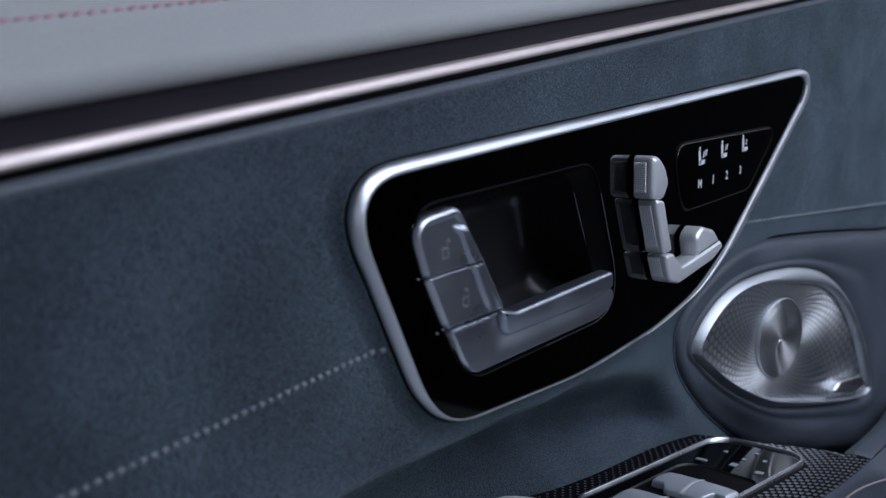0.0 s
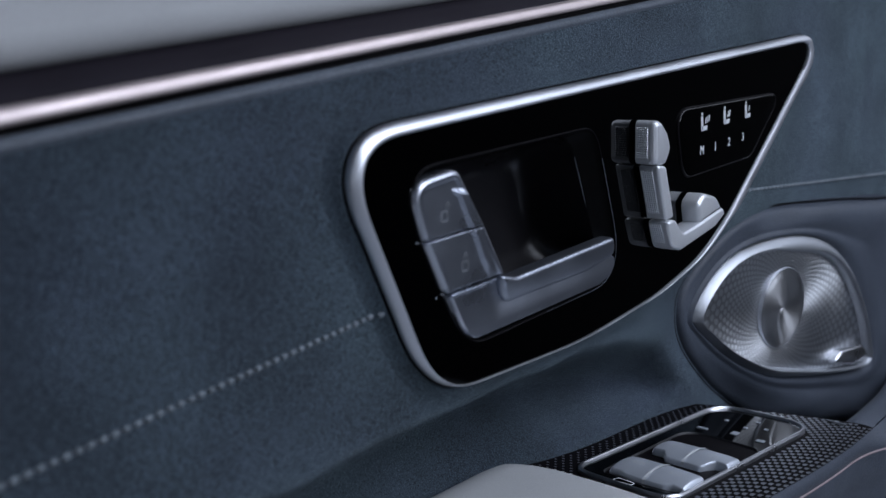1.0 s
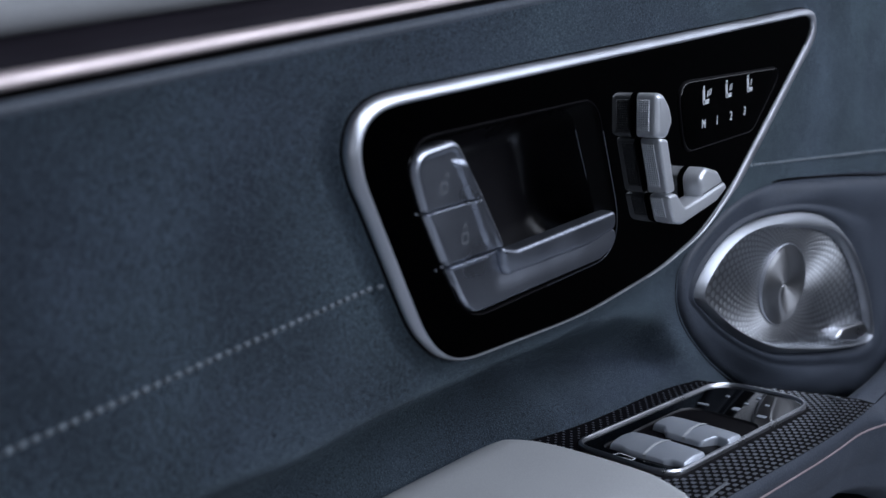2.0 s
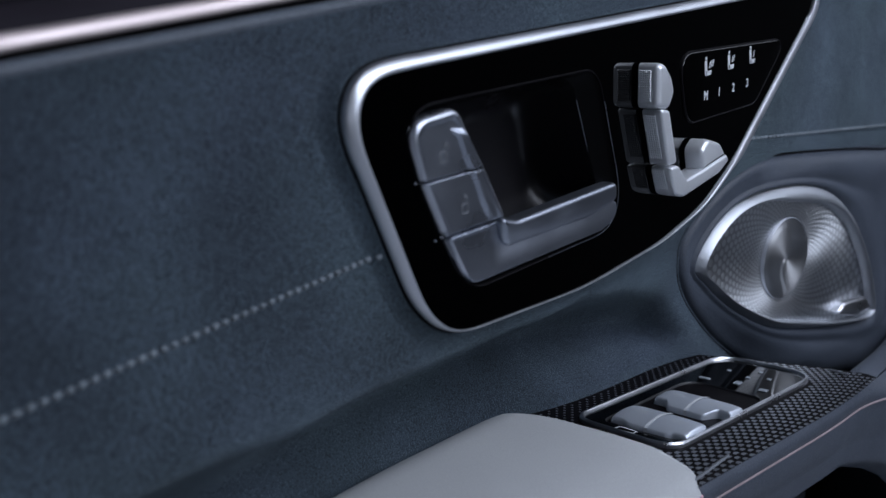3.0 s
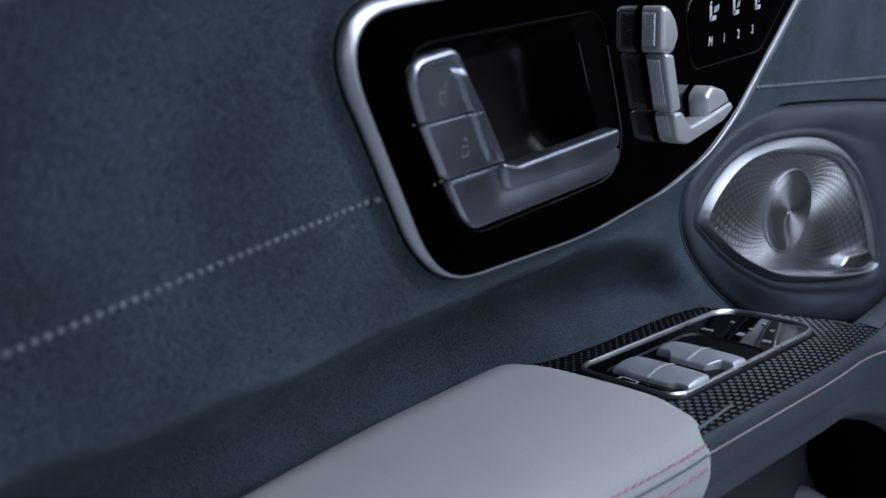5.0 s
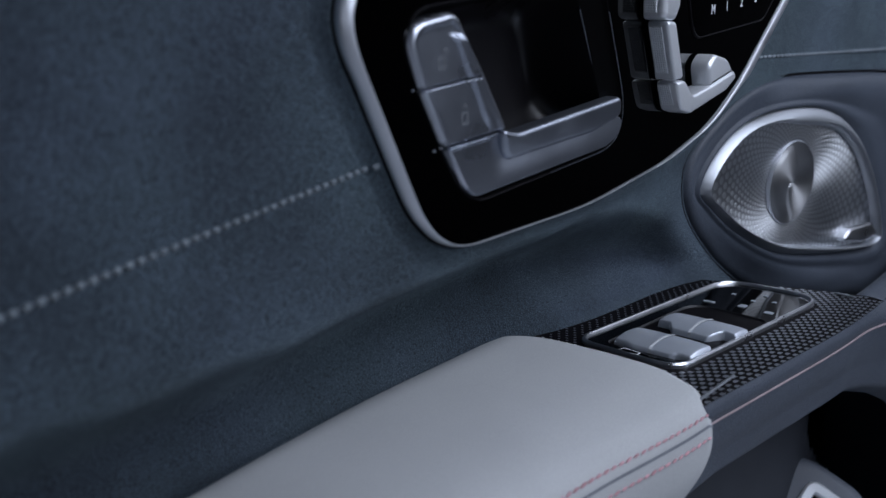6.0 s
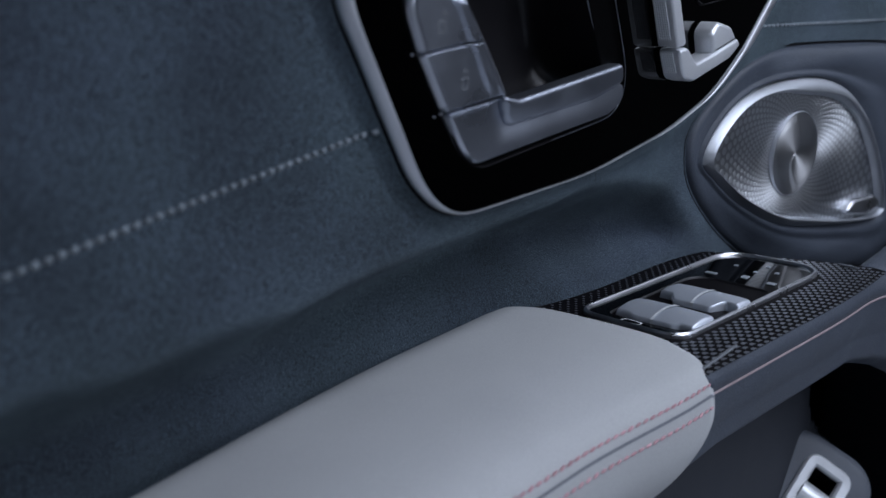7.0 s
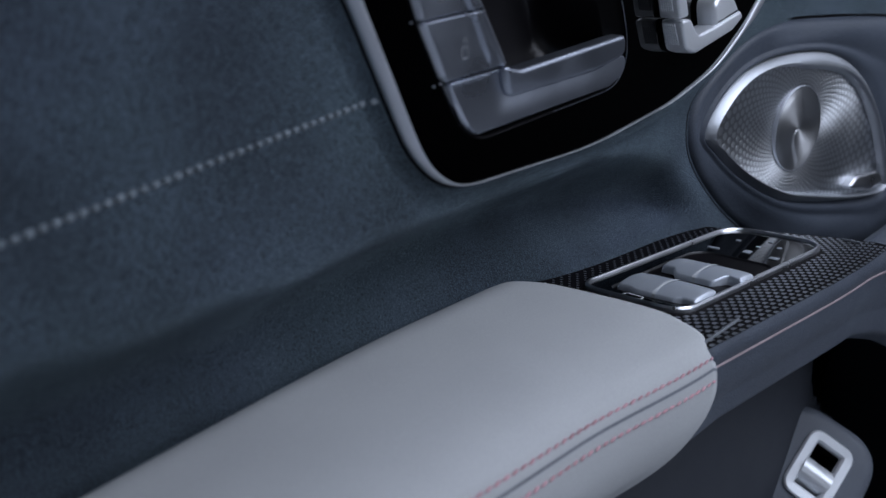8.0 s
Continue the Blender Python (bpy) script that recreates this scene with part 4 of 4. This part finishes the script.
def rocker(x, y, side, notch):
    """Half of a window rocker bar: arched, straight behind, tapering to its outer end."""
    def at(s, t):
        v = side * 0.0190 * t
        lo, hi = -0.0118 + notch * (0.0085 if side < 0 else 0.0050) * smooth((t - 0.40) / 0.28), 0.0110 - 0.0025 * t ** 2
        k = (lo + (hi - lo) * s + 0.0118) / 0.0223
        h = 0.0042 - 0.0020 * (2 * k - 1.1) ** 2 - 0.0006 * t ** 6
        h -= 0.0012 * max(0.0, (0.06 - s) / 0.06) ** 2 + 0.0040 * max(0.0, (0.06 - k) / 0.06) ** 2 + 0.0050 * max(0.0, (s - 0.95) / 0.05) ** 2 + 0.0030 * max(0.0, (t - 0.94) / 0.06) ** 2
        return Vector((lo + (hi - lo) * s, v, h))
    bm = grid(40, 24, at)
    rim = bmesh.ops.extrude_edge_only(bm, edges=[e for e in bm.edges if e.is_boundary])
    for g in rim["geom"]:
        if isinstance(g, bmesh.types.BMVert):
            g.co.z = -0.006
    ob = part("rocker", bm, ROCKER_METAL, window_unit, "silver rocker", sharp=60)
    ob.matrix_basis = Matrix.Translation(on_arm(x, y + side * 0.0004, 0.0)) @ Matrix.Rotation(radians(-6), 4, "Z")
    return ob


for x, y, notch in ((0.3970, 0.1930, 0.35), (0.4300, 0.1900, 1.0)):
    for side in (1, -1):
        r = rocker(x, y, side, notch)
        bm = bmesh.new()
        sign = outline(((-0.0012, -0.0028, 0.0004), (0.0014, -0.0024, 0.0009), (0.0014, 0.0024, 0.0009), (-0.0012, 0.0028, 0.0004)), 32)
        rings = [[bm.verts.new((p.x, side * 0.009 + p.y, 0.0044)) for p in grow(sign, d)] for d in (0.0, -0.0005)]
        for k in range(32):
            bm.faces.new((rings[0][k - 1], rings[0][k], rings[1][k], rings[1][k - 1]))
        part("symbol", bm, PRINT_WHITE, r)
# The highlight between rocker halves, painted as a white line.
for x, y in ((0.3970, 0.1930), (0.4300, 0.1900)):
    bm = grid(24, 2, lambda s, t: Vector((-0.0118 + 0.0223 * s, (t - 0.5) * 0.0016, 0.0047 - 0.0020 * (2 * s - 1.1) ** 2 - 0.0050 * max(0.0, (0.06 - s) / 0.06) ** 2)))
    ob = part("divider", bm, PRINT_WHITE, window_unit, "white line for the gleam at the split")
    ob.matrix_basis = Matrix.Translation(on_arm(x, y, 0.0)) @ Matrix.Rotation(radians(-6), 4, "Z")
for x, y, a, b in ((0.4774, 0.2072, 0.008, 0.0022), (0.4805, 0.1909, 0.005, 0.004), (0.4770, 0.1762, 0.006, 0.003), (0.4989, 0.2031, 0.003, 0.002), (0.4928, 0.1903, 0.003, 0.002), (0.5063, 0.1888, 0.003, 0.002), (0.4970, 0.1809, 0.003, 0.002)):
    a, b = 0.75 * a, 0.65 * b
    bm = slab(outline(((x - b, y - a / 2, 0.0005), (x + b, y - a / 2, 0.0005), (x + b, y + a / 2, 0.0005), (x - b, y + a / 2, 0.0005)), 20), on_arm, 0.0004, 0.0008, 0.0001, 1)
    part("symbol", bm, PRINT_GREY, window_unit)
CAR = outline(((0.3790, 0.2062, 0.0008), (0.3788, 0.1960, 0.0008), (0.3824, 0.1960, 0.0012), (0.3838, 0.2052, 0.0012)), 40)
part("symbol", loft([[on_arm(p.x, p.y, 0.0008) for p in CAR], [on_arm(p.x, p.y, 0.0008) for p in grow(CAR, -0.0007)]]), PRINT_WHITE, window_unit)

# ---- lower door and its pocket ----
def low_at(s, t):
    x, z = -0.3 + 2.2 * s, 0.25 + 0.49 * t
    hollow = smooth((x + 0.006 - lerp_table(-z, ((-0.76, 0.585), (-0.674, 0.587), (-0.658, 0.591), (-0.64, 0.608), (-0.625, 0.630), (-0.60, 0.642), (-0.2, 0.66)))) / 0.016)
    return Vector((x, 0.190 - 0.03 * (x - 0.4) + 0.175 * hollow, z))


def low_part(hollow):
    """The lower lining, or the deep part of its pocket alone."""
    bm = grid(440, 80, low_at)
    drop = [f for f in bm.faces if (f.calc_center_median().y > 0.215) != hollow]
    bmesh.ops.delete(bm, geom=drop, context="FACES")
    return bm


tagged(part("pocket_wall", low_part(False), POCKET_SHADE, sharp=70), "lower door lining, darkened for the carrier's shade, beside a hollow pocket", "trim", kind="structure")
# The hollow's deep shade is put into its black colour.
tagged(part("pocket_hollow", low_part(True), BELT_BLACK, sharp=70), "deep part of the door pocket, its shade painted black", "trim", kind="structure")

release = thing("release_switch", "silver framed rocker switch on a dark plinth in the pocket", "switch")


def on_release(u, v, w=0.0):
    return REL @ Vector((u, v, w))


REL = Matrix(((0.329, 0.726, -0.603, 0.560), (-0.753, -0.184, -0.632, 0.170), (-0.570, 0.662, 0.486, 0.6187), (0, 0, 0, 1))) @ Matrix.Scale(0.932, 4)
SW = outline(((-0.0165, -0.0225, 0.009), (0.0165, -0.0225, 0.009), (0.0165, 0.0225, 0.009), (-0.0165, 0.0225, 0.009)), 80)
PLINTH = outline(((-0.055, -0.060, 0.014), (0.039, -0.060, 0.014), (0.034, 0.037, 0.026), (-0.038, 0.034, 0.034)), 80)
part("plinth", loft([[on_release(p.x, p.y, w) for p in grow(PLINTH, d)] for d, w in ((0, -0.04), (0, -0.008), (-0.0006, -0.0050), (-0.0023, -0.0023), (-0.0050, -0.0006), (-0.008, 0.0))] + [[on_release(p.x, p.y, w) for p in grow(SW, -0.003)] for w in (0.0, -0.004)]), PLINTH_LIT, release)
part("frame", loft([[on_release(p.x, p.y, w) for p in grow(SW, d)] for d, w in ((0, -0.002), (0, 0.0015), (-0.001, 0.0025), (-0.0060, 0.0022), (-0.0074, 0.001), (-0.0077, -0.002))]), SWITCH_METAL, release, "pale silver frame")
part("well", loft([[on_release(p.x, p.y, w) for p in grow(SW, -0.0075)] for w in (-0.001, -0.012, -0.028)], cap_last=True), BELT_BLACK, release)
part("rocker", grid(12, 10, lambda s, t: on_release((t - 0.5) * 0.021, -0.0135 + 0.0190 * s, 0.004 - 0.0105 * (1 - math.sqrt(max(0.0, 1 - (2 * s - 1) ** 2))))), SWITCH_METAL, release, "pale silver rocker")


# ---- origins at the foot of each thing ----
def settle(ob, place):
    """Move a thing's origin without moving its parts."""
    ob.location = place
    for child in ob.children:
        child.matrix_parent_inverse = Matrix.Translation(-Vector(place))


settle(armrest, (0.20, 0.20, 0.720))
settle(carrier, (0.50, 0.20, 0.710))
settle(inlay, (0.45, 0.19, 0.766))
settle(window_unit, (0.448, 0.195, 0.760))
settle(release, (0.560, 0.170, 0.590))
